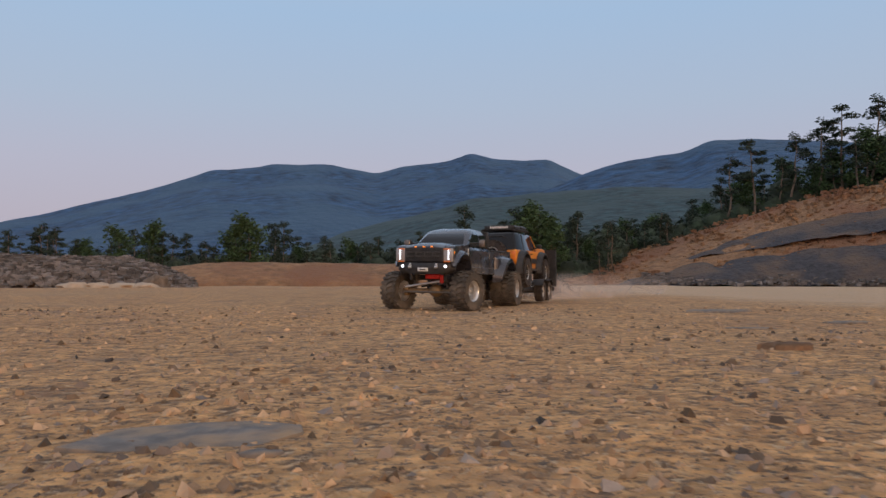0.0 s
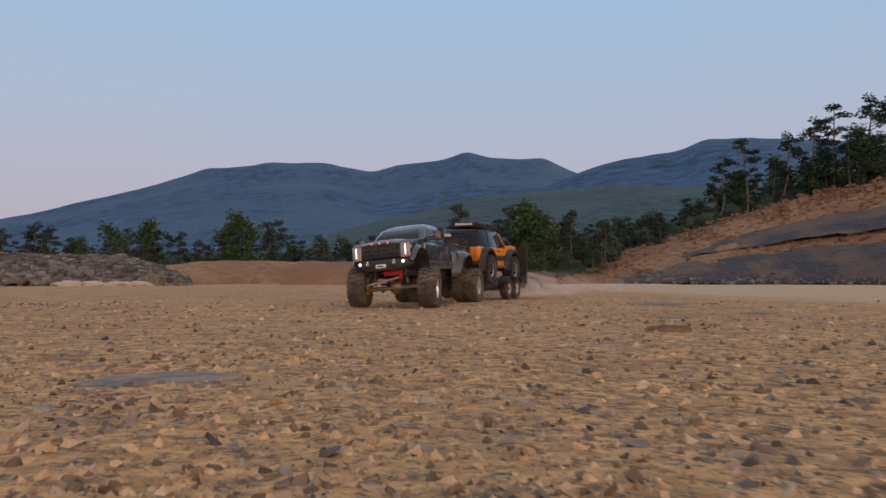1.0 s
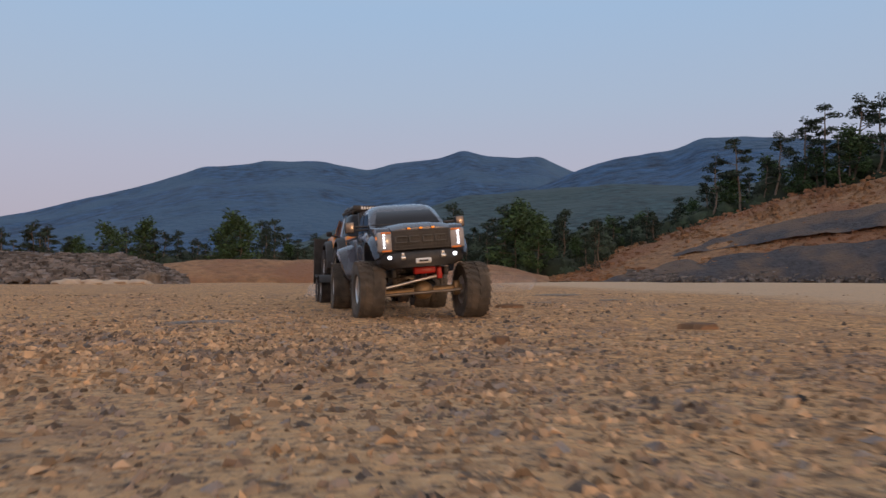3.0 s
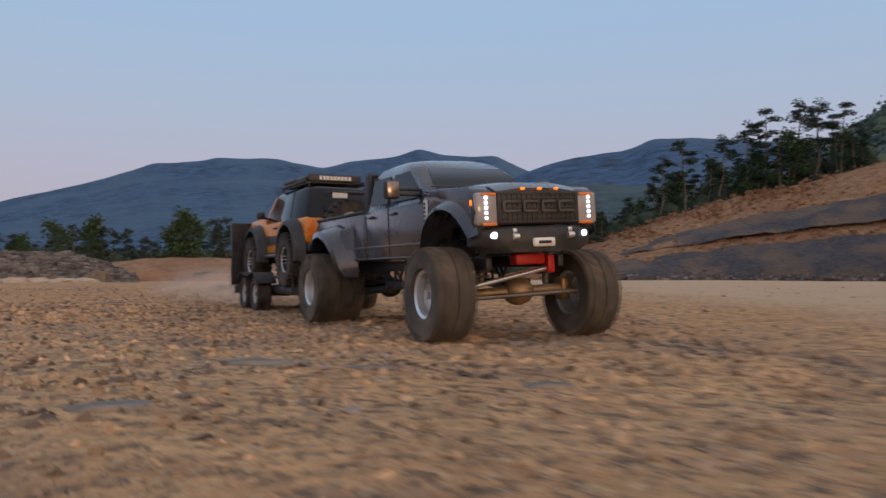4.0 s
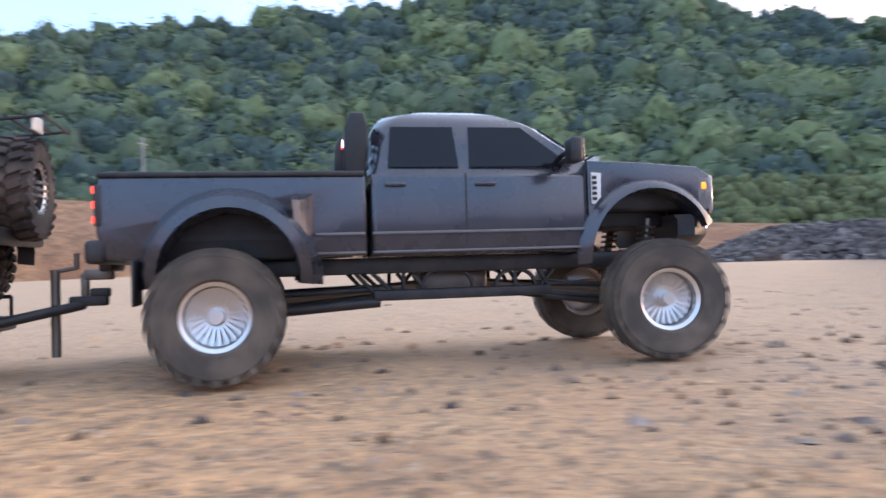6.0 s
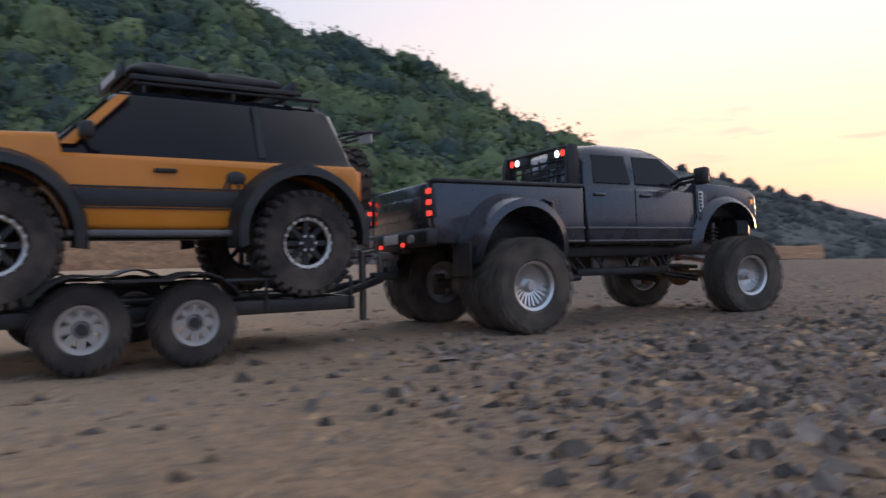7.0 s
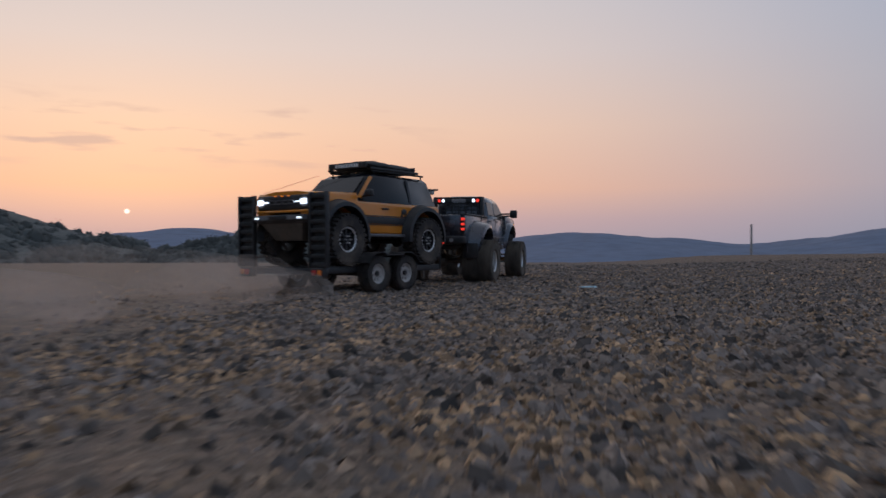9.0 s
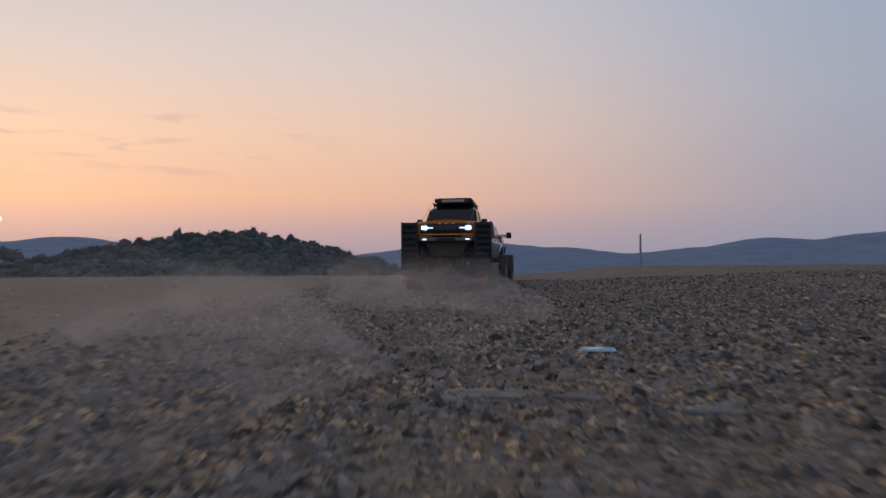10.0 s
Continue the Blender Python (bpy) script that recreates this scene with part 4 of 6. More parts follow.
canopies("scrub", [(58, 6.8), (66, 6.6), (75, 6.0), (84, 4.9), (95, 4.4), (110, 4.2), (128, 3.6)], 40, 52, 0.4, 600, 0.8, "grass", "rough grass and scrub above the bank", 49, lo=0.2)


canopies("scrub", [(108, 4.2), (122, 6.2), (136, 6.6), (146, 5.2), (156, 3.2), (164, 1.5)], 46, 84, 0.2, 900, 0.9, "grass", "rough grass slope with bushes below the woods", 50, lo=0.1)


# ---- site things ----
def panel_fence():
    f = thing("site_fence", "pale grey corrugated panel fence at the foot of the hill", "fence")
    p = site(110, 50)
    f.matrix_basis = pose(p.x, p.y, 6.0, 0, 0, -110 * SWEEP)
    for k in range(2):
        bm = bmesh.new()
        x0, n = -9.0 + k * 9.3, 60
        loft(bm, [[(x0 + i * 8.8 / n, d + 0.06 * (i % 2), z) for d, z in ((0.0, -0.2), (0.0, 2.4), (0.04, 2.4), (0.04, -0.2))] for i in range(n + 1)])
        part("panel", bm, "panel", f, shade=False)
    for k in range(3):
        bm = bmesh.new()
        rod(bm, (-9.1 + 9.25 * k, 0.16, -5.0), (-9.1 + 9.25 * k, 0.16, 2.4), 0.06, 8)
        part("post", bm, "steel", f)


def pole(name, az, r, h, z, label, arm=True):
    bm = bmesh.new()
    rod(bm, (0, 0, -1), (0, 0, h), 0.16, 10, 0.1)
    if arm:
        box(bm, (0, 0, h - 0.6), (1.4, 0.12, 0.12))
    ob = part(name, bm, "concrete")
    p = site(az, r)
    ob.matrix_basis = pose(p.x, p.y, z)
    return tagged(ob, label, "pole")


def tarp_sacks():
    rng = random.Random(4)
    for k, (az, w) in enumerate(((-30.8, 1.5), (-29.2, 1.3), (-27.4, 1.6), (-25.6, 1.3))):
        bm = bmesh.new()
        bmesh.ops.create_icosphere(bm, subdivisions=3, radius=1.0)
        for v in bm.verts:
            v.co = Vector((v.co.x * w * 0.5, v.co.y * 0.5, max(-0.1, v.co.z) * 0.24)) * (1 + 0.35 * noise.noise(v.co * 1.8 + Vector((k * 3, 0, 0))))
        p = site(az, 33)
        ob = part("sack", bm, "sack", at=pose(p.x, p.y, float(ground_z(p.x, p.y)), 0, 0, rng.uniform(-20, 20) - az * SWEEP))
        tagged(ob, "slumped pale beige sack lying on the clay", "sack", "sacks on the lot")
    bm = bmesh.new()
    bmesh.ops.create_icosphere(bm, subdivisions=3, radius=0.5)
    for v in bm.verts:
        v.co = Vector((v.co.x * 1.3, v.co.y, max(-0.1, v.co.z) * 1.2)) * (1 + 0.6 * noise.noise(v.co * 3))
    p = site(-24.6, 34)
    tagged(part("dirt_pile", bm, "bark", at=pose(p.x, p.y, float(ground_z(p.x, p.y)))), "small dark brown pile of dirt", "dirt pile")


panel_fence()
pole("utility_pole", 58.0, 60, 9.0, 5.5, "grey utility pole before the green hill")
pole("utility_pole", 78.5, 58, 8.0, 4.0, "grey utility pole above the bank")
pole("utility_pole", 246.6, 70, 5.4, -2.6, "thin utility pole standing beyond the lot", False)
tarp_sacks()


def litter(x, y, rz):
    bm = bmesh.new()
    pts = [(-0.035, -0.008), (-0.01, -0.012), (0.03, -0.007), (0.036, 0.003), (0.0, 0.011), (-0.03, 0.008)]
    loft(bm, [[(px * 0.65, py * 0.8, 0.0) for px, py in pts], [(px * 0.58, py * 0.7, 0.004 + 0.002 * math.sin(px * 90)) for px, py in pts]])
    tagged(part("litter", bm, "litter", at=pose(x, y, float(ground_z(x, y)) + 0.003, 0, 0, rz)), "crumpled pale blue scrap of plastic", "litter")


litter(1.472, -7.832, 165)


# ---- vehicles ----
def tyre_mesh(bm, r, w, rim, lugs=22, depth=0.004, y0=0.0, lug_rows=2):
    """A fat tyre round the y axis, with tread blocks."""
    h = w / 2
    prof = [(rim, -h * 0.72), (rim + 0.10 * (r - rim), -h * 0.94), (rim + 0.45 * (r - rim), -h * 1.0), (rim + 0.78 * (r - rim), -h * 0.97),
            (r - depth * 1.6, -h * 0.86), (r - depth, -h * 0.62), (r - depth, 0.0), (r - depth, h * 0.62), (r - depth * 1.6, h * 0.86), (rim + 0.78 * (r - rim), h * 0.97),
            (rim + 0.45 * (r - rim), h * 1.0), (rim + 0.10 * (r - rim), h * 0.94), (rim, h * 0.72)]
    lathe(bm, prof, 48, y0)
    for i in range(lugs):
        for k in range(lug_rows * 2):
            a = 2 * math.pi * (i + (0.5 if k % 2 else 0.0)) / lugs
            side = -1 if k % 2 else 1
            outer = k >= 2
            yy = side * h * (0.80 if outer else 0.36)
            m = Matrix.Rotation(-a, 4, "Y") @ Matrix.Translation((r - depth * (1.1 if outer else 0.55), y0 + yy, 0)) @ Matrix.Rotation(radians(22 * side), 4, "X")
            box(bm, (0, 0, 0), (depth * 1.7, w * (0.22 if outer else 0.34), 2 * math.pi * r / lugs * 0.52), m=m)


def spoked_wheel(parent, r, w, rim, at, style, out, tyre_mat="dusty_rubber", dual=False, lugs=22):
    """wheel > tyre, rim. out: +1 when its outer face looks to +y."""
    bm = bmesh.new()
    rod(bm, (0, -0.012, 0), (0, 0.012, 0), rim * 0.24, 16)
    rod(bm, (0, out * 0.010, 0), (0, out * w * 0.34, 0), rim * 0.20, 16)
    wheel = part("wheel", bm, "alloy" if style == "billet" else "black", parent, "", at)
    rows = (-1, 1) if dual else (0,)
    for s in rows:
        y0 = s * w * 0.52
        bm = bmesh.new()
        tyre_mesh(bm, r, w, rim, lugs, 0.0034, y0=y0)
        part("tyre", bm, tyre_mat, wheel, "dusty black off-road tyre")
        bm = bmesh.new()
        h = w / 2
        lathe(bm, [(rim * 0.99, -h * 0.74), (rim * 1.02, -h * 0.78), (rim * 0.90, -h * 0.70), (rim * 0.86, 0.0), (rim * 0.90, h * 0.70), (rim * 1.02, h * 0.80), (rim * 1.0, h * 0.72)], 40, y0)
        face = y0 + out * h * (0.18 if style == "billet" else 0.45)
        n = {"billet": 22, "steelie": 8, "beadlock": 8}[style]
        if style == "billet":
            for i in range(n):
                m = Matrix.Rotation(2 * math.pi * i / n, 4, "Y")
                box(bm, (0, 0, 0), (rim * 0.66, 0.006, rim * 0.10), m=m @ Matrix.Translation((rim * 0.54, face, 0)) @ Matrix.Rotation(radians(out * 12), 4, "Z"))
            lathe(bm, [(0.0005, face + out * 0.008), (rim * 0.20, face + out * 0.008), (rim * 0.26, face + out * 0.003), (rim * 0.30, face - out * 0.003)], 24)
            lathe(bm, [(rim * 0.20, face - out * 0.006), (rim * 0.60, face - out * 0.007), (rim * 0.88, face - out * 0.004)], 40)
            part("rim", bm, "alloy", wheel, "bright machined alloy rim")
        elif style == "steelie":
            lathe(bm, [(0.0005, face), (rim * 0.22, face), (rim * 0.34, face - out * 0.003), (rim * 0.42, face)], 24)
            for i in range(n):
                m = Matrix.Rotation(2 * math.pi * (i + 0.5) / n, 4, "Y")
                box(bm, (0, 0, 0), (rim * 0.50, 0.003, rim * 0.34), 0.0, m=m @ Matrix.Translation((rim * 0.62, face, 0)))
            lathe(bm, [(rim * 0.74, face - out * 0.004), (rim * 0.82, face + out * 0.002), (rim * 0.96, face + out * 0.004)], 32)
            part("rim", bm, "white_steel", wheel, "pale steel rim with round holes")
            bm = bmesh.new()
            rod(bm, (0, face, 0), (0, face + out * 0.004, 0), rim * 0.20, 12)
            part("hub_cap", bm, "steel", wheel)
        else:
            for i in range(n):
                m = Matrix.Rotation(2 * math.pi * i / n, 4, "Y")
                box(bm, (0, 0, 0), (rim * 0.75, 0.006, rim * 0.2), m=m @ Matrix.Translation((rim * 0.5, face, 0)))
            part("rim", bm, "black", wheel, "black beadlock rim")
            bm = bmesh.new()
            lathe(bm, [(rim * 0.88, face + out * 0.006), (rim * 0.98, face + out * 0.008), (rim * 1.03, face + out * 0.004)], 40)
            for i in range(20):
                a = 2 * math.pi * i / 20
                box(bm, (rim * 0.96 * math.cos(a), face + out * 0.008, rim * 0.96 * math.sin(a)), (0.003, 0.003, 0.003))
            for i in range(6):
                a = 2 * math.pi * i / 6
                box(bm, (rim * 0.30 * math.cos(a), face + out * 0.008, rim * 0.30 * math.sin(a)), (0.003, 0.004, 0.003))
            part("beadlock_ring", bm, "alloy", wheel, "silver beadlock ring with bolts")
    return wheel


def both(f):
    for s in (-1, 1):
        f(s)


def bars(parent, name, m, rows, mat):
    """Plain bars that stand for lettering."""
    bm = bmesh.new()
    for x, z, w, h in rows:
        box(bm, (x, 0, z), (w, 0.0016, h))
    return part(name, bm, mat, parent, "", m)


TR = 0.065   # tyre radius of the pickup
WB = 0.476   # its wheelbase


def make_pickup():
    t = thing("toy_pickup_truck", "dark grey lifted model pickup truck with huge dusty tyres", "toy truck")
    hw = 0.097
    # cab: doors and lower body
    bm = bmesh.new()
    prism(bm, [(0.157, 0.118), (0.402, 0.118), (0.404, 0.150), (0.404, 0.207), (0.157, 0.207)], -hw, hw, 0.006)
    body = part("cab_body", bm, "paint", t)
    # greenhouse
    bm = bmesh.new()

    def ring(x0, x1, w, z, c):
        return [(x0 + c, -w, z), (x1 - c, -w, z), (x1, -w + c, z), (x1, w - c, z), (x1 - c, w, z), (x0 + c, w, z), (x0, w - c, z), (x0, -w + c, z)]
    loft(bm, [ring(0.158, 0.428, hw - 0.002, 0.204, 0.008), ring(0.160, 0.420, hw - 0.0045, 0.212, 0.010), ring(0.162, 0.388, 0.0885, 0.236, 0.014), ring(0.165, 0.356, 0.0835, 0.259, 0.018), ring(0.169, 0.341, 0.079, 0.2675, 0.020), ring(0.177, 0.324, 0.072, 0.2745, 0.022), ring(0.196, 0.302, 0.060, 0.2795, 0.024)])
    part("roof", bm, "paint", t)
    # side glass, windscreen and rear glass
    for s in (-1, 1):
        for x0, x1, x2, x3 in ((0.176, 0.181, 0.250, 0.254), (0.266, 0.268, 0.328, 0.386)):
            bm = bmesh.new()
            y = lambda z: s * (hw - 0.0045 - (z - 0.212) * 0.215 + 0.0008)
            zb, zt = 0.2135, 0.2585
            pts = [(x0, y(zb), zb), (x3, y(zb), zb), (x2, y(zt), zt), (x1, y(zt), zt)]
            plate(bm, pts if s < 0 else pts[::-1], 0.0012)
            part("side_window", bm, "glass", t, "dark tinted window")
    bm = bmesh.new()
    loft(bm, [[(0.4195, -0.082, 0.2128), (0.4195, 0.082, 0.2128), (0.4145, 0.081, 0.2128), (0.4145, -0.081, 0.2128)],
              [(0.3890, -0.076, 0.2365), (0.3890, 0.076, 0.2365), (0.3840, 0.075, 0.2365), (0.3840, -0.075, 0.2365)],
              [(0.3565, -0.066, 0.2600), (0.3565, 0.066, 0.2600), (0.3515, 0.065, 0.2600), (0.3515, -0.065, 0.2600)]])
    part("windscreen", bm, "glass", t, "dark windscreen")
    bm = bmesh.new()
    for s in (-0.035, 0.03):
        rod(bm, (0.420, s, 0.2245), (0.413, s - 0.055, 0.2262), 0.0012, 6)
    part("wiper", bm, "black", t)
    # front clip with open wheel arches
    pts = [(0.402, 0.118), (0.402, 0.219), (0.46, 0.2175), (0.536, 0.212), (0.552, 0.203), (0.556, 0.175), (0.548, 0.150)] + [p for p in arc(WB, 0.112, 0.073, 31, 168, 14)]
    for s in (-1, 1):
        bm2 = bmesh.new()
        prism(bm2, pts, s * 0.060, s * (hw + 0.002), 0.006)
        part("fender", bm2, "paint", t)
    bm = bmesh.new()
    loft(bm, [[(0.400, -w, z) for w, z in ((0.07, 0.205), (0.07, 0.2215), (0.03, 0.224), (-0.03, 0.224), (-0.07, 0.2215), (-0.07, 0.205))],
              [(0.47, -w, z) for w, z in ((0.07, 0.202), (0.07, 0.2195), (0.03, 0.2245), (-0.03, 0.2245), (-0.07, 0.2195), (-0.07, 0.202))],
              [(0.54, -w, z) for w, z in ((0.068, 0.200), (0.068, 0.2125), (0.03, 0.218), (-0.03, 0.218), (-0.068, 0.2125), (-0.068, 0.200))],
              [(0.556, -w, z) for w, z in ((0.066, 0.198), (0.066, 0.204), (0.03, 0.209), (-0.03, 0.209), (-0.066, 0.204), (-0.066, 0.198))]])
    part("bonnet", bm, "paint", t)
    bm = bmesh.new()
    box(bm, (0.47, 0, 0.172), (0.11, 0.10, 0.055), 0.004)
    box(bm, (0.46, 0, 0.178), (0.15, 0.155, 0.03), 0.004)
    part("engine_bay", bm, "black", t)

    # fender flares
    def flare(cx, cz, r, a0, a1, y0, y1, s, thick=0.009):
        bm = bmesh.new()
        n = 18
        rings = []
        for i in range(n + 1):
            a = radians(a0 + (a1 - a0) * i / n)
            c, d = math.cos(a), math.sin(a)
            e = math.sin(math.pi * i / n) ** 0.5
            yo = y0 + (y1 - y0) * (0.55 + 0.45 * e)
            rings.append([(cx + r * c, s * y0, cz + r * d), (cx + (r + thick * 0.2) * c, s * yo, cz + (r + thick * 0.2) * d),
                          (cx + (r + thick * 0.9) * c, s * (yo - 0.003), cz + (r + thick * 0.9) * d), (cx + (r + thick * 1.7) * c, s * y0, cz + (r + thick * 1.7) * d)])
        loft(bm, rings)
        part("fender_flare", bm, "paint", t)
    both(lambda s: flare(WB, 0.112, 0.073, 24, 186, 0.096, 0.113, s))
    both(lambda s: flare(0.012, 0.100, 0.066, -6, 186, 0.094, 0.142, s, 0.016))
    # bed
    rear_arch = arc(0.012, 0.100, 0.066, 15, 165, 14)
    for s in (-1, 1):
        bm = bmesh.new()
        prism(bm, [(0.152, 0.120), (0.152, 0.205), (-0.114, 0.205), (-0.117, 0.150), (-0.110, 0.122), (-0.055, 0.118)] + rear_arch[::-1], s * 0.082, s * hw, 0.005)
        part("bed_side", bm, "paint", t)
        bm = bmesh.new()
        box(bm, (0.018, s * 0.0895, 0.2065), (0.266, 0.019, 0.006), 0.002)
        part("bed_rail", bm, "black", t)
        # bulged panel ahead of the rear arch
        bm = bmesh.new()
        loft(bm, [[(0.078, s * 0.095, 0.122), (0.098, s * 0.095, 0.122), (0.098, s * 0.095, 0.186), (0.072, s * 0.095, 0.186)],
                  [(0.078, s * 0.118, 0.124), (0.090, s * 0.112, 0.124), (0.086, s * 0.108, 0.178), (0.074, s * 0.116, 0.178)]])
        part("flare_panel", bm, "paint", t)
        bm = bmesh.new()
        box(bm, (0.279, s * (hw + 0.001), 0.1425), (0.243, 0.004, 0.0035), 0.001)
        box(bm, (0.124, s * (hw + 0.001), 0.1425), (0.052, 0.004, 0.0035), 0.001)
        part("side_moulding", bm, "trim", t, "silver-grey side moulding")
        bm = bmesh.new()
        box(bm, (0.279, s * (hw + 0.001), 0.1225), (0.243, 0.004, 0.003), 0.001)
        box(bm, (0.124, s * (hw + 0.001), 0.1225), (0.052, 0.004, 0.003), 0.001)
        part("sill_strip", bm, "trim", t, "silver-grey sill strip")
        for x in (0.261, 0.3985):
            bm = bmesh.new()
            box(bm, (x, s * (hw + 0.0002), 0.163), (0.0014, 0.0012, 0.086))
            part("door_seam", bm, "black", t)
        for x in (0.183, 0.283):
            bm = bmesh.new()
            box(bm, (x, s * (hw + 0.0015), 0.1945), (0.023, 0.005, 0.0045), 0.0015)
            part("door_handle", bm, "paint", t)
        # badge: plain bright panel with dark bars
        bm = bmesh.new()
        plate(bm, [(0.409, s * (hw + 0.0025), 0.170), (0.416, s * (hw + 0.0025), 0.178), (0.417, s * (hw + 0.0025), 0.205), (0.405, s * (hw + 0.0025), 0.206), (0.405, s * (hw + 0.0025), 0.171)][::-1 if s > 0 else 1], 0.0015)
        badge = part("badge", bm, "white", t, "chrome fender badge")
        bars(badge, "badge_bars", pose(0, s * (hw + 0.0044), 0), [(0.4085, 0.200 - 0.006 * k, 0.005, 0.0035) for k in range(5)], "black")
        # mirrors
        bm = bmesh.new()
        rod(bm, (0.373, s * 0.090, 0.217), (0.371, s * 0.124, 0.2185), 0.003, 8)
        rod(bm, (0.373, s * 0.092, 0.225), (0.371, s * 0.124, 0.2265), 0.003, 8)
        arm = part("mirror_arm", bm, "black", t)
        bm = bmesh.new()
        box(bm, (0.371, s * 0.137, 0.225), (0.014, 0.024, 0.028), 0.004)
        head = part("mirror_head", bm, "black", t, "tall black towing mirror")
        bm = bmesh.new()
        box(bm, (0.3785, s * 0.137, 0.225), (0.003, 0.020, 0.024), 0.001)
        part("mirror_cap", bm, "mirror_back", head)
        # headlights
        bm = bmesh.new()
        box(bm, (0.546, s * 0.082, 0.181), (0.024, 0.034, 0.044), 0.004)
        lamp = part("headlight", bm, "lens", t)
        for k in range(5):
            bm = bmesh.new()
            box(bm, (0.559, s * 0.084, 0.196 - 0.0068 * k), (0.003, 0.0042, 0.0040), 0.001)
            part("led", bm, "lamp_bright", lamp, "glowing white lamp")
        for zz in (0.2005, 0.1605):
            bm = bmesh.new()
            box(bm, (0.5585, s * 0.079, zz), (0.003, 0.022, 0.004), 0.001)
            part("indicator", bm, "amber", lamp)
        bm = bmesh.new()
        box(bm, (0.545, s * 0.0985, 0.190), (0.006, 0.003, 0.008), 0.001)
        part("side_marker", bm, "lamp_amber", t, "orange side marker")
        # fog lamps and shackles
        bm = bmesh.new()
        rod(bm, (0.551, s * 0.0735, 0.1455), (0.5605, s * 0.0735, 0.1455), 0.0044, 14)
        part("fog_lamp", bm, "lamp_bright", t, "glowing white fog lamp")
        bm = bmesh.new()
        box(bm, (0.563, s * 0.045, 0.151), (0.008, 0.007, 0.006), 0.001)
        rod(bm, (0.566, s * 0.045 - 0.005, 0.143), (0.566, s * 0.045 + 0.005, 0.143), 0.0045, 10)
        part("shackle", bm, "alloy", t)
        # tail lamps
        bm = bmesh.new()
        box(bm, (-0.1145, s * 0.091, 0.176), (0.008, 0.0135, 0.042), 0.002)
        tail = part("tail_lamp", bm, "stripe", t)
        for zz in (0.192, 0.177, 0.162):
            bm = bmesh.new()
            box(bm, (-0.119, s * 0.091, zz), (0.003, 0.011, 0.007), 0.001)
            part("red_lamp", bm, "lamp_red", tail, "lit red tail lamp")
        # mudflap
        bm = bmesh.new()
        box(bm, (-0.078, s * 0.105, 0.098), (0.003, 0.045, 0.045), 0.001)
        part("mudflap", bm, "black", t)
    bm = bmesh.new()
    box(bm, (0.018, 0, 0.142), (0.262, 0.166, 0.006))
    box(bm, (0.148, 0, 0.168), (0.006, 0.166, 0.06))
    part("bed_floor", bm, "black", t)
    for s in (-1, 1):
        bm = bmesh.new()
        prism(bm, [(-0.062, 0.118), (0.088, 0.118), (0.088, 0.180), (0.070, 0.196), (-0.045, 0.196), (-0.062, 0.180)], s * 0.050, s * 0.081, 0.003)
        part("wheel_well", bm, "black", t, "black inner wheel well")
    bm = bmesh.new()
    box(bm, (-0.112, 0, 0.169), (0.010, 0.168, 0.072), 0.003)
    box(bm, (-0.1175, 0, 0.172), (0.003, 0.13, 0.03), 0.001)
    part("tailgate", bm, "paint", t)
    bm = bmesh.new()
    box(bm, (-0.118, 0, 0.130), (0.020, 0.200, 0.024), 0.005)
    box(bm, (-0.122, 0, 0.120), (0.016, 0.06, 0.018), 0.003)
    part("rear_bumper", bm, "black", t)
    bm = bmesh.new()
    box(bm, (-0.131, 0.0, 0.131), (0.003, 0.04, 0.014), 0.001)
    part("plate", bm, "white", t, "blank white rear plate")
    for s in (-1, 1):
        bm = bmesh.new()
        rod(bm, (-0.129, s * 0.06, 0.129), (-0.134, s * 0.06, 0.129), 0.006, 12)
        part("reverse_lamp", bm, "lens", t)
        bm = bmesh.new()
        rod(bm, (-0.129, s * 0.034, 0.122), (-0.132, s * 0.034, 0.122), 0.003, 8)
        part("red_marker", bm, "lamp_red", t)
    bm = bmesh.new()
    box(bm, (-0.135, 0, 0.108), (0.03, 0.012, 0.012), 0.002)
    box(bm, (-0.150, 0, 0.095), (0.008, 0.010, 0.03), 0.002)
    part("hitch", bm, "steel", t)
    # grille
    bm = bmesh.new()
    box(bm, (0.553, 0, 0.182), (0.014, 0.134, 0.046), 0.003)
    grille = part("grille", bm, "black", t, "black mesh grille")
    bm = bmesh.new()
    for k in range(7):
        box(bm, (0.5608, 0, 0.163 + 0.0064 * k), (0.002, 0.128, 0.0022))
    for k in range(16):
        box(bm, (0.5605, -0.060 + 0.008 * k, 0.182), (0.0016, 0.0016, 0.040))
    part("grille_mesh", bm, "black", grille)
    bm = bmesh.new()
    # plain bars added in place of the grille lettering
    for y0, w in ((-0.046, 0.026), (-0.016, 0.022), (0.014, 0.022), (0.043, 0.024)):
        box(bm, (0.563, y0, 0.190), (0.003, w, 0.004), 0.0008)
        box(bm, (0.563, y0, 0.177), (0.003, w, 0.004), 0.0008)
        box(bm, (0.563, y0 - w / 2, 0.1835), (0.003, 0.004, 0.015), 0.0008)
    part("grille_mesh", bm, "dark_grey", grille)
    for y in (-0.0275, 0.0, 0.0275):
        bm = bmesh.new()
        box(bm, (0.5615, y, 0.2075), (0.005, 0.006, 0.0035), 0.001)
        part("grille_lamp", bm, "lamp_amber", grille, "small amber grille lamp")
    # front bumper and winch fairlead
    bm = bmesh.new()
    top = [(0.531, -0.100), (0.552, -0.088), (0.565, -0.055), (0.565, 0.055), (0.552, 0.088), (0.531, 0.100), (0.515, 0.09), (0.515, -0.09)]
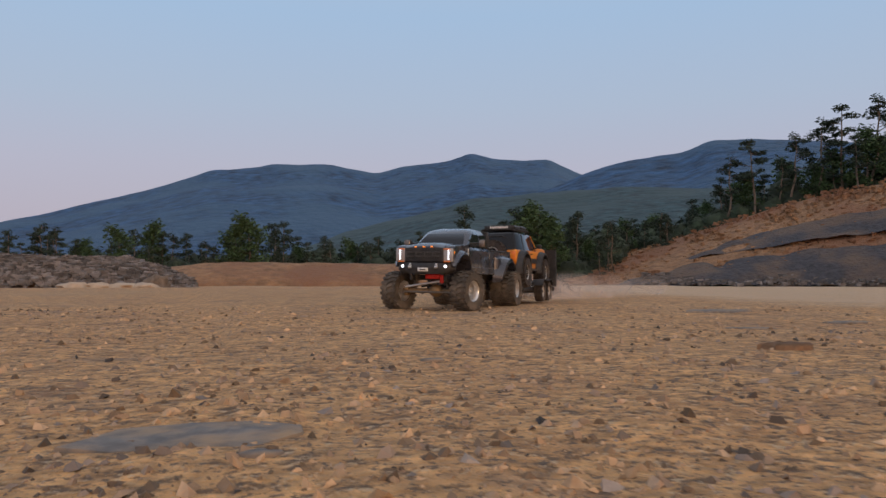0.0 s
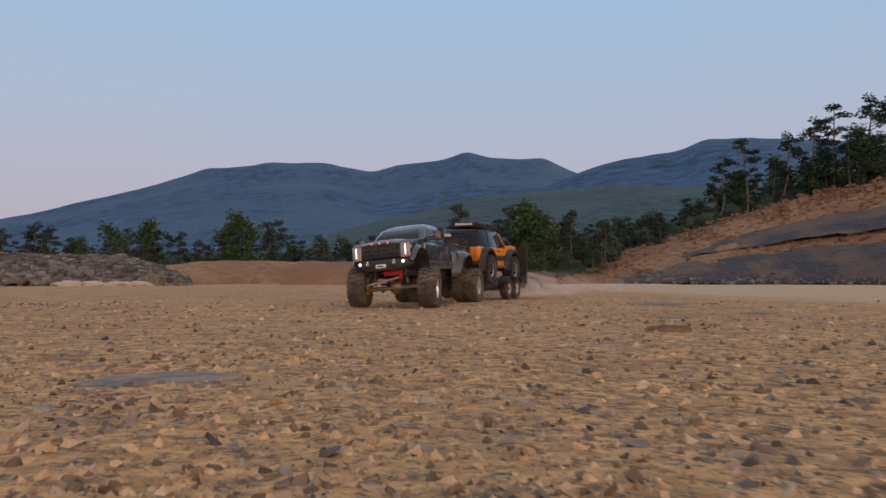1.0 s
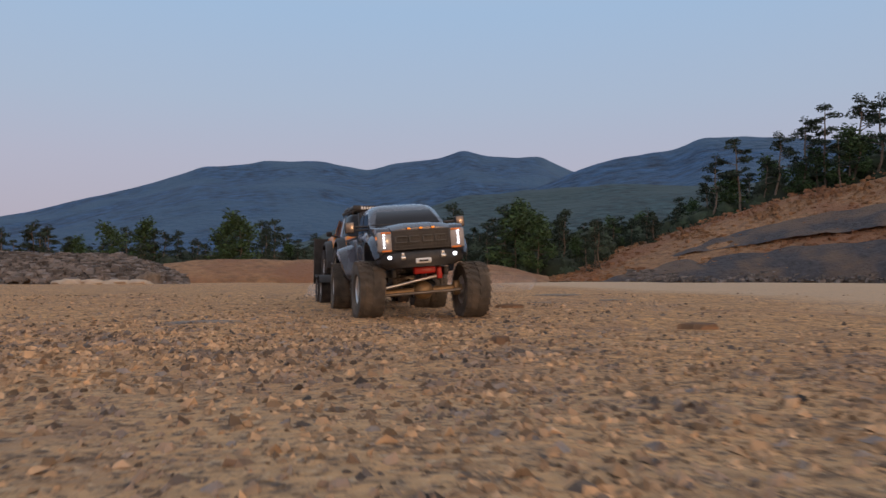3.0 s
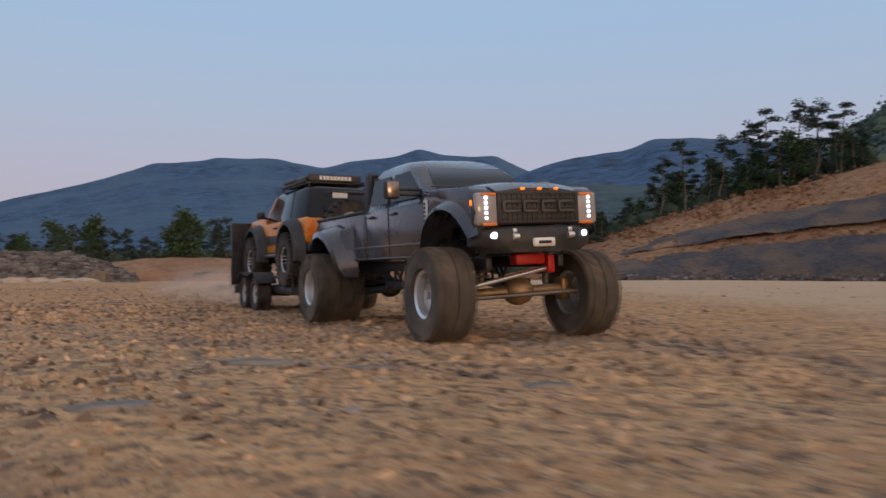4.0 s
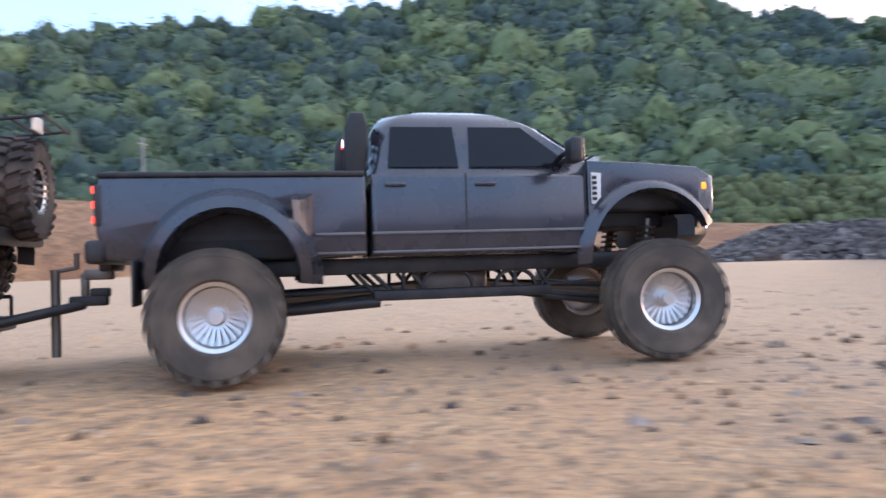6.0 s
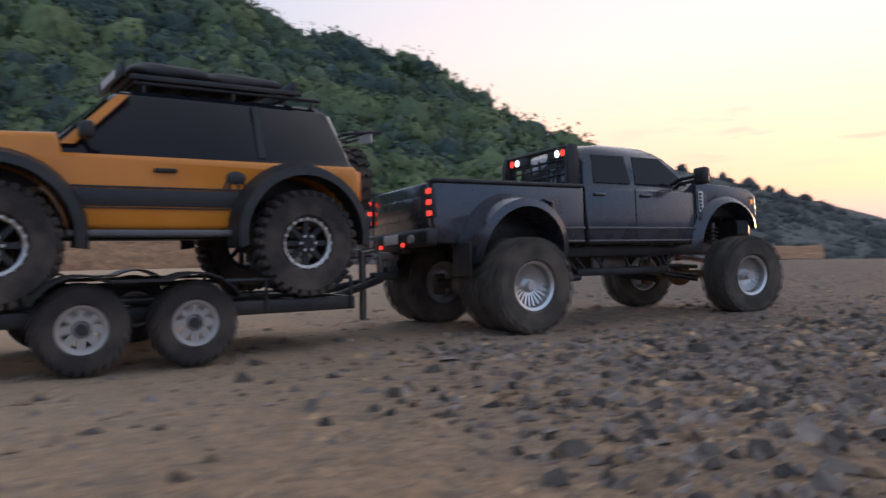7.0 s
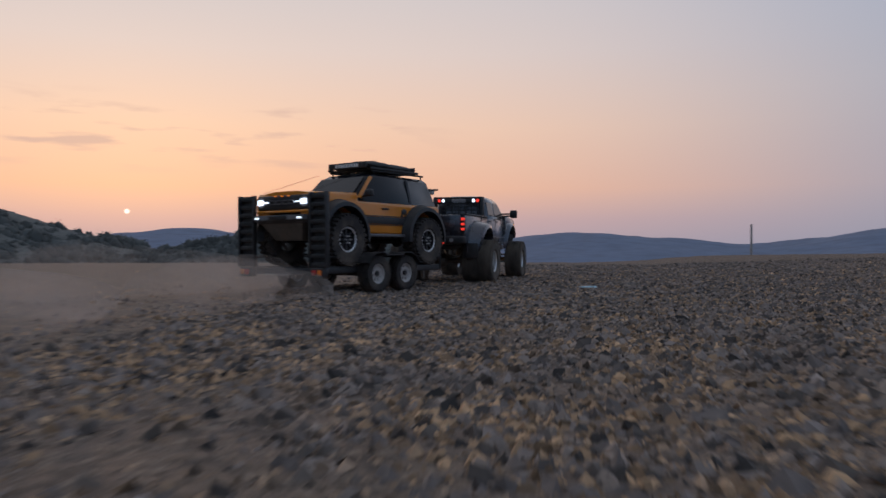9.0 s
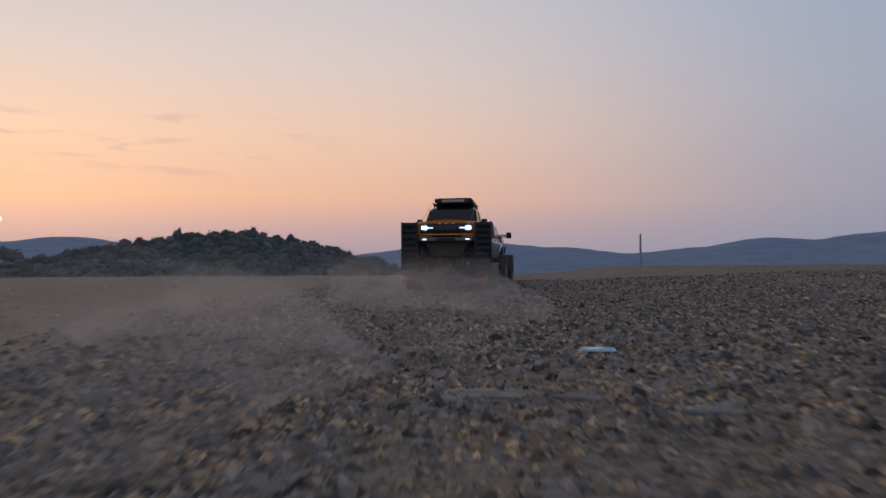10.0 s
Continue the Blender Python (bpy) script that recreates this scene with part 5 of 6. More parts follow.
    loft(bm, [[(x * 1.0, y * 0.80, 0.122) for x, y in top], [(x, y, 0.133) for x, y in top], [(x, y, 0.152) for x, y in top], [(x - 0.004, y * 0.98, 0.157) for x, y in top]])
    part("front_bumper", bm, "black", t)
    bm = bmesh.new()
    box(bm, (0.567, 0, 0.1345), (0.005, 0.036, 0.012), 0.003)
    fair = part("fairlead", bm, "white", t, "white winch fairlead")
    bm = bmesh.new()
    box(bm, (0.570, 0, 0.1345), (0.003, 0.020, 0.004), 0.001)
    part("fairlead_slot", bm, "black", fair)
    # headache rack
    bm = bmesh.new()
    for s in (-1, 1):
        prism(bm, [(0.130, 0.205), (0.153, 0.205), (0.157, 0.256), (0.153, 0.274), (0.138, 0.274), (0.132, 0.258)], s * 0.078, s * 0.086, 0.002)
        box(bm, (0.146, s * 0.050, 0.262), (0.008, 0.05, 0.015), 0.002)
    box(bm, (0.147, 0, 0.2715), (0.012, 0.166, 0.006), 0.002)
    box(bm, (0.147, 0, 0.2530), (0.006, 0.160, 0.004), 0.001)
    for k in range(7):
        box(bm, (0.146, -0.066 + 0.022 * k, 0.232), (0.004, 0.004, 0.052), 0.001)
    for zz in (0.215, 0.230, 0.243):
        box(bm, (0.146, 0, zz), (0.004, 0.160, 0.003), 0.001)
    rack = part("headache_rack", bm, "black", t, "black headache rack behind the cab")
    for s in (-1, 1):
        bm = bmesh.new()
        rod(bm, (0.1405, s * 0.052, 0.262), (0.140, s * 0.052, 0.262), 0.0055, 12)
        part("work_lamp", bm, "lamp_bright", rack, "lit white work lamp")
        bm = bmesh.new()
        rod(bm, (0.1405, s * 0.066, 0.262), (0.140, s * 0.066, 0.262), 0.0055, 12)
        part("red_lamp", bm, "lamp_red", rack)
    # chassis: lattice side rails
    for s in (-1, 1):
        bm = bmesh.new()
        y = s * 0.060
        box(bm, (0.26, y, 0.108), (0.52, 0.010, 0.018), 0.002)
        box(bm, (0.263, y, 0.075), (0.205, 0.012, 0.012), 0.002)
        for cx, r in ((0.245, 0.030), (0.325, 0.024)):
            prev = None
            for i in range(13):
                a = math.pi * i / 12
                p = (cx + r * math.cos(a), y, 0.080 + r * 0.85 * math.sin(a))
                if prev:
                    rod(bm, prev, p, 0.0026, 6)
                prev = p
        for a, b in (((0.16, 0.100), (0.185, 0.076)), ((0.195, 0.100), (0.195, 0.078)), ((0.325, 0.104), (0.325, 0.078)), ((0.352, 0.100), (0.366, 0.078)), ((0.374, 0.102), (0.350, 0.074)), ((0.205, 0.098), (0.22, 0.08)), ((0.14, 0.102), (0.165, 0.075))):
            rod(bm, (a[0], y, a[1]), (b[0], y, b[1]), 0.0026, 6)
        part("frame_rail", bm, "black", t)
        for z0, z1 in ((0.072, 0.062), (0.082, 0.078), (0.068, 0.055)):
            for xa, xb in ((0.36, 0.452), (0.168, 0.012)):
                bm = bmesh.new()
                rod(bm, (xa, y * 0.9, z0), (xb, y * 0.8, z1), 0.0035, 8)
                part("link_rod", bm, "black", t)
        bm = bmesh.new()
        rod(bm, (0.168, y, 0.068), (0.03, y * 1.05, 0.060), 0.006, 8)
        part("trailing_arm", bm, "black", t)
        for x in (0.012, WB):
            bm = bmesh.new()
            rod(bm, (x + 0.02, s * 0.052, 0.155), (x + 0.008, s * 0.056, 0.075), 0.005, 10)
            for k in range(9):
                f = k / 8
                c = Vector((x + 0.018 - 0.008 * f, s * 0.053, 0.145 - 0.055 * f))
                lathe_r = 0.010
                for i in range(10):
                    a0, a1 = 2 * math.pi * i / 10, 2 * math.pi * (i + 1) / 10
                    rod(bm, c + Vector((lathe_r * math.cos(a0), lathe_r * math.sin(a0), 0)), c + Vector((lathe_r * math.cos(a1), lathe_r * math.sin(a1), 0)), 0.0016, 4)
            part("shock", bm, "steel", t)
    for x, m in ((0.0, "steel"), (WB, "brass")):
        bm = bmesh.new()
        rod(bm, (x, -0.105, TR), (x, 0.105, TR), 0.0075, 12)
        bmesh.ops.create_icosphere(bm, subdivisions=3, radius=0.021, matrix=Matrix.Translation((x, 0.012, TR)) @ Matrix.Diagonal((1, 1.15, 1, 1)))
        for s in (-1, 1):
            box(bm, (x, s * 0.092, TR), (0.022, 0.016, 0.034), 0.004)
        part("axle", bm, m, t, "muddy metal axle with bulging differential")
    bm = bmesh.new()
    rod(bm, (WB + 0.030, -0.095, TR - 0.004), (WB + 0.030, 0.095, TR - 0.004), 0.0035, 8)
    part("tie_rod", bm, "steel", t)
    bm = bmesh.new()
    rod(bm, (WB + 0.034, -0.085, TR + 0.012), (WB + 0.034, 0.050, TR + 0.034), 0.0035, 8)
    part("drag_link", bm, "alloy", t, "bright steering drag link")
    bm = bmesh.new()
    box(bm, (0.505, 0.012, 0.112), (0.02, 0.05, 0.016), 0.003)
    box(bm, (0.513, 0.045, 0.104), (0.010, 0.012, 0.026), 0.002)
    part("steering_servo", bm, "red", t, "red steering servo")
    bm = bmesh.new()
    rod(bm, (0.03, 0, 0.07), (0.22, 0, 0.085), 0.005, 10)
    rod(bm, (0.30, 0.01, 0.085), (WB - 0.02, 0.012, 0.07), 0.005, 10)
    box(bm, (0.26, 0, 0.088), (0.08, 0.06, 0.03), 0.004)
    part("driveshaft", bm, "steel", t)
    wheels = []
    for s in (-1, 1):
        wheels.append((spoked_wheel(t, TR, 0.058, 0.033, pose(WB, s * 0.122, TR), "billet", s), WB, s * 0.122, TR, True))
        wheels.append((spoked_wheel(t, TR, 0.046, 0.033, pose(0, s * 0.117, TR), "billet", s, dual=True), 0.0, s * 0.117, TR, False))
    return t, wheels


def make_trailer():
    """Origin on the ground below the coupling; x points forward."""
    t = thing("toy_trailer", "black tandem-axle model car trailer with ramps folded up", "toy trailer")
    zd = 0.062
    bm = bmesh.new()
    for s in (-1, 1):
        box(bm, (-0.345, s * 0.088, zd - 0.006), (0.45, 0.052, 0.006), 0.001)
    for k in range(9):
        box(bm, (-0.135 - 0.052 * k, 0, zd - 0.012), (0.008, 0.19, 0.008), 0.001)
    part("deck", bm, "black", t)
    bm = bmesh.new()
    for s in (-1, 1):
        box(bm, (-0.345, s * 0.112, zd - 0.008), (0.46, 0.010, 0.016), 0.002)
        rod(bm, (-0.13, s * 0.058, zd - 0.010), (-0.012, s * 0.004, 0.076), 0.0055, 8)
    box(bm, (-0.118, 0, zd - 0.008), (0.012, 0.234, 0.016), 0.002)
    box(bm, (-0.578, 0, zd - 0.010), (0.014, 0.262, 0.016), 0.002)
    part("chassis", bm, "black", t)
    bm = bmesh.new()
    box(bm, (-0.006, 0, 0.080), (0.040, 0.013, 0.011), 0.002)
    box(bm, (0.006, 0, 0.089), (0.02, 0.012, 0.010), 0.002)
    part("coupling", bm, "black", t)
    bm = bmesh.new()
    rod(bm, (-0.040, 0, 0.020), (-0.040, 0, 0.115), 0.005, 10)
    rod(bm, (-0.040, 0, 0.113), (-0.018, 0, 0.117), 0.0025, 8)
    rod(bm, (-0.018, 0, 0.115), (-0.018, 0, 0.133), 0.003, 8)
    part("jack", bm, "steel", t, "brown trailer jack with crank")
    for s in (-1, 1):
        bm = bmesh.new()
        rod(bm, (-0.118, s * 0.117, 0.085), (-0.565, s * 0.117, 0.085), 0.0025, 8)
        for x in (-0.118, -0.225, -0.46, -0.565):
            rod(bm, (x, s * 0.117, 0.05), (x, s * 0.117, 0.085), 0.0022, 6)
        part("side_rail", bm, "black", t)
        bm = bmesh.new()
        pts = [(-0.470, 0.070)] + arc(-0.4225, 0.043, 0.052, 150, 60, 8) + arc(-0.3145, 0.043, 0.052, 120, 30, 8) + [(-0.260, 0.070)]
        loft(bm, [[(x, s * 0.112, z), (x, s * 0.162, z), (x, s * 0.162, z + 0.002), (x, s * 0.112, z + 0.002)] for x, z in pts])
        part("mudguard", bm, "black", t)
        # ramps standing up
        bm = bmesh.new()
        for yy in (-0.025, 0.025):
            box(bm, (-0.592, s * 0.120 + yy, 0.147), (0.012, 0.006, 0.172), 0.001)
        for k in range(9):
            box(bm, (-0.592, s * 0.120, 0.068 + 0.0195 * k), (0.008, 0.05, 0.010), 0.001)
        box(bm, (-0.587, s * 0.120, 0.147), (0.003, 0.05, 0.170))
        part("ramp", bm, "black", t, "black ramp folded upright")
        bm = bmesh.new()
        box(bm, (-0.590, s * 0.118, 0.050), (0.018, 0.040, 0.022), 0.002)
        unit = part("lamp_unit", bm, "black", t)
        bm = bmesh.new()
        box(bm, (-0.6005, s * 0.112, 0.050), (0.003, 0.014, 0.012), 0.002)
        part("red_lamp", bm, "red", unit)
        bm = bmesh.new()
        box(bm, (-0.6005, s * 0.129, 0.050), (0.003, 0.012, 0.012), 0.002)
        part("amber_lamp", bm, "amber", unit)
    for x in (-0.3145, -0.4225):
        bm = bmesh.new()
        rod(bm, (x, -0.135, 0.043), (x, 0.135, 0.043), 0.005, 10)
        part("axle", bm, "steel", t)
    wheels = []
    for s in (-1, 1):
        for x in (-0.3145, -0.4225):
            wheels.append((spoked_wheel(t, 0.044, 0.034, 0.0235, pose(x, s * 0.138, 0.044), "steelie", s, "rubber", lugs=26), x, s * 0.138, 0.044, False))
    return t, wheels


def make_offroader():
    """Origin below the middle of its wheelbase; x points to its own front."""
    t = thing("toy_off_road_car", "orange and black model off-road car tied on the trailer", "toy car")
    hw, A, R = 0.096, 0.160, 0.062
    ca, cz, ar = A, 0.070, 0.072
    side = [(0.250, 0.118), (0.253, 0.160), (0.244, 0.1715), (0.10, 0.177), (0.095, 0.158), (-0.235, 0.158), (-0.243, 0.150), (-0.243, 0.105), (-0.236, 0.095)]
    low = arc(-A, cz, ar, 160, 20, 12) + [(-0.088, 0.078), (0.088, 0.078)] + arc(A, cz, ar, 160, 35, 12)
    for s in (-1, 1):
        bm = bmesh.new()
        prism(bm, side + low, s * 0.05, s * hw, 0.006)
        part("body_side", bm, "orange", t)
    bm = bmesh.new()
    box(bm, (-0.075, 0, 0.120), (0.325, 0.11, 0.072))
    box(bm, (0.16, 0, 0.146), (0.15, 0.12, 0.045))
    part("inner_body", bm, "black", t)
    bm = bmesh.new()
    loft(bm, [[(0.10, w, z) for w, z in ((0.07, 0.165), (0.07, 0.178), (0.035, 0.182), (-0.035, 0.182), (-0.07, 0.178), (-0.07, 0.165))],
              [(0.246, w, z) for w, z in ((0.07, 0.16), (0.07, 0.1715), (0.035, 0.176), (-0.035, 0.176), (-0.07, 0.1715), (-0.07, 0.16))]])
    part("bonnet", bm, "orange", t)

    def ring(x0, x1, w, z, c):
        return [(x0 + c, -w, z), (x1 - c, -w, z), (x1, -w + c, z), (x1, w - c, z), (x1 - c, w, z), (x0 + c, w, z), (x0, w - c, z), (x0, -w + c, z)]
    bm = bmesh.new()
    loft(bm, [ring(-0.238, 0.108, hw - 0.003, 0.156, 0.008), ring(-0.235, 0.104, hw - 0.005, 0.166, 0.010), ring(-0.214, 0.046, 0.080, 0.222, 0.012), ring(-0.205, 0.036, 0.074, 0.230, 0.016), ring(-0.18, 0.01, 0.06, 0.233, 0.02)])
    part("cabin", bm, "glass", t, "black hardtop with dark glass")
    for s in (-1, 1):
        # orange A pillar
        bm = bmesh.new()
        q = [(0.098, s * (hw - 0.0042), 0.1655), (0.084, s * (hw - 0.0042), 0.1655), (0.028, s * 0.0805, 0.2225), (0.040, s * 0.0795, 0.2225)]
        plate(bm, q if s > 0 else q[::-1], 0.0022)
        part("pillar", bm, "orange", t)
        bm = bmesh.new()
        q = [(-0.112, s * (hw - 0.003), 0.162), (-0.120, s * (hw - 0.003), 0.162), (-0.116, s * 0.081, 0.224), (-0.108, s * 0.081, 0.224)]
        plate(bm, q if s < 0 else q[::-1], 0.0015)
        part("rear_pillar", bm, "stripe", t)
        bm = bmesh.new()
        box(bm, (0.0, s * (hw + 0.0008), 0.112), (0.19, 0.002, 0.018), 0.0005)
        part("side_stripe", bm, "stripe", t, "dark grey side stripe")
        bm = bmesh.new()
        box(bm, (0.0, s * (hw + 0.001), 0.123), (0.19, 0.002, 0.002))
        box(bm, (0.0, s * (hw + 0.001), 0.101), (0.19, 0.002, 0.0015))
        part("stripe_edge", bm, "black", t)
        bm = bmesh.new()
        box(bm, (-0.005, s * (hw + 0.002), 0.142), (0.024, 0.005, 0.0045), 0.001)
        part("door_handle", bm, "black", t)
        bm = bmesh.new()
        bmesh.ops.create_icosphere(bm, subdivisions=2, radius=0.011, matrix=Matrix.Translation((-0.083, s * (hw + 0.0005), 0.137)) @ Matrix.Diagonal((1.1, 0.15, 0.7, 1)))
        for dx in (-0.008, -0.002, 0.006, 0.010):
            rod(bm, (-0.083 + dx, s * (hw + 0.0008), 0.134), (-0.083 + dx * 1.5, s * (hw + 0.0008), 0.122), 0.0014, 5)
        part("decal", bm, "stripe", t, "dark decal on the rear side")
        # sill step
        bm = bmesh.new()
        box(bm, (0.0, s * 0.098, 0.074), (0.19, 0.016, 0.008), 0.002)
        part("side_step", bm, "trim", t)
        # flares
        for cx in (A, -A):
            bm = bmesh.new()
            n, rings = 18, []
            for i in range(n + 1):
                a = radians(-8 + 196 * i / n)
                c, d = math.cos(a), math.sin(a)
                rings.append([(cx + ar * c, s * 0.088, cz + ar * d), (cx + ar * c, s * 0.121, cz + ar * d), (cx + (ar + 0.010) * c, s * 0.119, cz + (ar + 0.010) * d), (cx + (ar + 0.017) * c, s * 0.096, cz + (ar + 0.017) * d)])
            loft(bm, rings)
            part("wheel_arch", bm, "black", t, "black wheel-arch flare")
        # mirror, lamps
        bm = bmesh.new()
        rod(bm, (0.075, s * 0.09, 0.170), (0.075, s * 0.105, 0.173), 0.003, 6)
        box(bm, (0.076, s * 0.113, 0.178), (0.014, 0.020, 0.018), 0.004)
        part("wing_mirror", bm, "black", t)
        bm = bmesh.new()
        rod(bm, (0.250, s * 0.072, 0.150), (0.257, s * 0.072, 0.150), 0.0125, 20)
        lamp = part("headlight", bm, "lens", t)
        bm = bmesh.new()
        box(bm, (0.2585, s * 0.072, 0.150), (0.003, 0.020, 0.012), 0.002)
        box(bm, (0.2585, s * 0.055, 0.150), (0.003, 0.024, 0.003), 0.001)
        part("led", bm, "lamp_bright", lamp, "glowing white headlight")
        bm = bmesh.new()
        box(bm, (0.271, s * 0.070, 0.112), (0.003, 0.014, 0.004), 0.001)
        part("bumper_lamp", bm, "lamp_white", t, "lit bumper lamp")
        bm = bmesh.new()
        box(bm, (0.235, s * (hw + 0.001), 0.152), (0.008, 0.003, 0.014), 0.001)
        part("side_marker", bm, "amber", t)
        bm = bmesh.new()
        box(bm, (-0.243, s * 0.083, 0.132), (0.006, 0.018, 0.040), 0.002)
        part("tail_lamp", bm, "amber", t, "orange-red tail lamp")
        # roof rails
        bm = bmesh.new()
        rod(bm, (-0.20, s * 0.070, 0.240), (0.02, s * 0.070, 0.240), 0.0025, 8)
        for x in (-0.19, -0.09, 0.01):
            rod(bm, (x, s * 0.070, 0.230), (x, s * 0.070, 0.240), 0.002, 6)
        part("roof_rail", bm, "black", t)
        bm = bmesh.new()
        rod(bm, (0.242, s * 0.080, 0.174), (0.055, s * 0.078, 0.232), 0.0005, 5)
        part("limb_riser", bm, "black", t, "thin cable from bonnet to roof")
    bm = bmesh.new()
    plate(bm, [(0.1065, -0.080, 0.168), (0.1065, 0.080, 0.168), (0.0485, 0.072, 0.221), (0.0485, -0.072, 0.221)], 0.0012)
    part("windscreen", bm, "glass", t, "windscreen reflecting the sky")
    # grille
    bm = bmesh.new()
    box(bm, (0.249, 0, 0.149), (0.014, 0.172, 0.034), 0.004)
    grille = part("grille", bm, "black", t)
    bm = bmesh.new()
    # these bars stand in for the lettering across the grille
    for y0, w in ((-0.034, 0.018), (-0.012, 0.017), (0.010, 0.017), (0.032, 0.018)):
        box(bm, (0.2575, y0, 0.154), (0.003, w, 0.003))
        box(bm, (0.2575, y0, 0.146), (0.003, w, 0.003))
        box(bm, (0.2575, y0 - w / 2, 0.150), (0.003, 0.003, 0.010))
    part("grille_mesh", bm, "trim", grille)
    for y in (-0.022, 0.0, 0.022):
        bm = bmesh.new()
        box(bm, (0.2575, y, 0.164), (0.003, 0.006, 0.003), 0.0008)
        part("grille_lamp", bm, "lamp_amber", grille, "small amber grille lamp")
    bm = bmesh.new()
    box(bm, (0.252, 0, 0.128), (0.010, 0.176, 0.006), 0.002)
    part("front_panel", bm, "orange", t)
    bm = bmesh.new()
    loft(bm, [[(x, y, 0.100) for x, y in ((0.235, -0.085), (0.262, -0.075), (0.262, 0.075), (0.235, 0.085))],
              [(x, y, 0.108) for x, y in ((0.235, -0.094), (0.272, -0.084), (0.272, 0.084), (0.235, 0.094))],
              [(x, y, 0.119) for x, y in ((0.235, -0.094), (0.270, -0.084), (0.270, 0.084), (0.235, 0.094))]])
    bump = part("front_bumper", bm, "trim", t, "grey steel bumper")
    bm = bmesh.new()
    box(bm, (0.2725, 0, 0.1135), (0.004, 0.06, 0.009), 0.001)
    part("bumper_slot", bm, "black", bump)
    bm = bmesh.new()
    loft(bm, [[(x, y, 0.06) for x, y in ((0.20, -0.05), (0.235, -0.045), (0.235, 0.045), (0.20, 0.05))],
              [(x, y, 0.101) for x, y in ((0.20, -0.075), (0.260, -0.070), (0.260, 0.070), (0.20, 0.075))]])
    part("skid_plate", bm, "steel", t)
    # rear: bumper, plate holder, spare wheel, ladder racks
    bm = bmesh.new()
    box(bm, (-0.250, 0, 0.088), (0.02, 0.19, 0.018), 0.004)
    part("rear_bumper", bm, "black", t)
    sp = spoked_wheel(t, 0.056, 0.042, 0.028, pose(-0.262, 0.0, 0.140, 0, 0, 90), "beadlock", 1, "rubber")
    sp.name = "spare_wheel"
    bm = bmesh.new()
    box(bm, (-0.286, 0.03, 0.205), (0.003, 0.035, 0.016), 0.001)
    part("plate", bm, "white", t, "blank white rear plate")
    bm = bmesh.new()
    rod(bm, (-0.240, -0.05, 0.205), (-0.300, -0.05, 0.212), 0.002, 6)
    rod(bm, (-0.240, 0.05, 0.205), (-0.300, 0.05, 0.212), 0.002, 6)
    for x in (-0.262, -0.28, -0.298):
        rod(bm, (x, -0.052, 0.210), (x, 0.052, 0.210), 0.002, 6)
    part("rear_rack", bm, "black", t)
    # roof rack and its bags
    bm = bmesh.new()
    for s in (-1, 1):
        box(bm, (-0.075, s * 0.072, 0.246), (0.20, 0.005, 0.006), 0.001)
    for k in range(6):
        box(bm, (-0.165 + 0.036 * k, 0, 0.244), (0.006, 0.14, 0.004), 0.001)
    part("roof_rack", bm, "black", t)
    for x, l, z, h, w in ((-0.02, 0.085, 0.2565, 0.019, 0.136), (-0.105, 0.095, 0.255, 0.018, 0.130)):
        bm = bmesh.new()
        bmesh.ops.create_cube(bm, size=1.0)
        bmesh.ops.subdivide_edges(bm, edges=bm.edges[:], cuts=5, use_grid_fill=True)
        for v in bm.verts:
            q = v.co * 2
            k = 1 - 0.10 * (abs(q.x) ** 4 * abs(q.z) ** 2 + abs(q.y) ** 4 * abs(q.z) ** 2)
            v.co = Vector((x + q.x * l / 2 * k, q.y * w / 2 * k, z + q.z * h / 2 * (1 - 0.25 * q.x ** 4 * 0.5) + 0.002 * noise.noise(q * 2.3)))
        part("luggage_bag", bm, "black", t, "soft black luggage bag strapped to the roof")
    for s in (1, -1):
        bm = bmesh.new()
        box(bm, (0.030 if s > 0 else -0.170, 0, 0.2545), (0.006, 0.13, 0.016), 0.001)
        bar = part("sign_bar", bm, "black", t, "black bar with white lettering bars")
        x = 0.0338 if s > 0 else -0.1738
        bm = bmesh.new()
        for k in range(9):
            box(bm, (x, -0.036 + 0.009 * k, 0.2545), (0.001, 0.006, 0.009))
        part("lettering_bars", bm, "white", bar)
    for s in (-1, 1):
        for cx in (A, -A):
            spoked_wheel(t, R, 0.048, 0.030, pose(cx, s * 0.100, R), "beadlock", s, "rubber", lugs=30)
    bm = bmesh.new()
    for cx in (A, -A):
        rod(bm, (cx, -0.08, R), (cx, 0.08, R), 0.007, 10)
        bmesh.ops.create_icosphere(bm, subdivisions=2, radius=0.017, matrix=Matrix.Translation((cx, 0.01, R)))
    box(bm, (0, 0, 0.075), (0.34, 0.06, 0.012), 0.002)
    part("chassis", bm, "black", t)
    return t


def make_dust(k, l, w, h):
    """A low drift of dust: a torn shell."""
    bm = bmesh.new()
    for s in (1.0,):
        r = bmesh.ops.create_icosphere(bm, subdivisions=4, radius=1.0)
        for v in r["verts"]:
            q = v.co.copy()
            n = 1 + 0.35 * noise.noise(q * 1.7 + Vector((k * 5.1, s * 3, 0)))
            v.co = Vector((q.x * l * s * n, q.y * w * s * n, max(q.z, -0.02) * h * (0.5 + 0.5 * s) * n + 0.004))
    low = [f for f in bm.faces if f.calc_center_median().z < 0.006]
    bmesh.ops.delete(bm, geom=low, context="FACES")
    ob = part("dust_cloud", bm, "dust")
    ob.visible_shadow = False
    return tagged(ob, "thin drift of pale brown dust behind the trailer", "dust", "dust behind the trailer", "stuff")


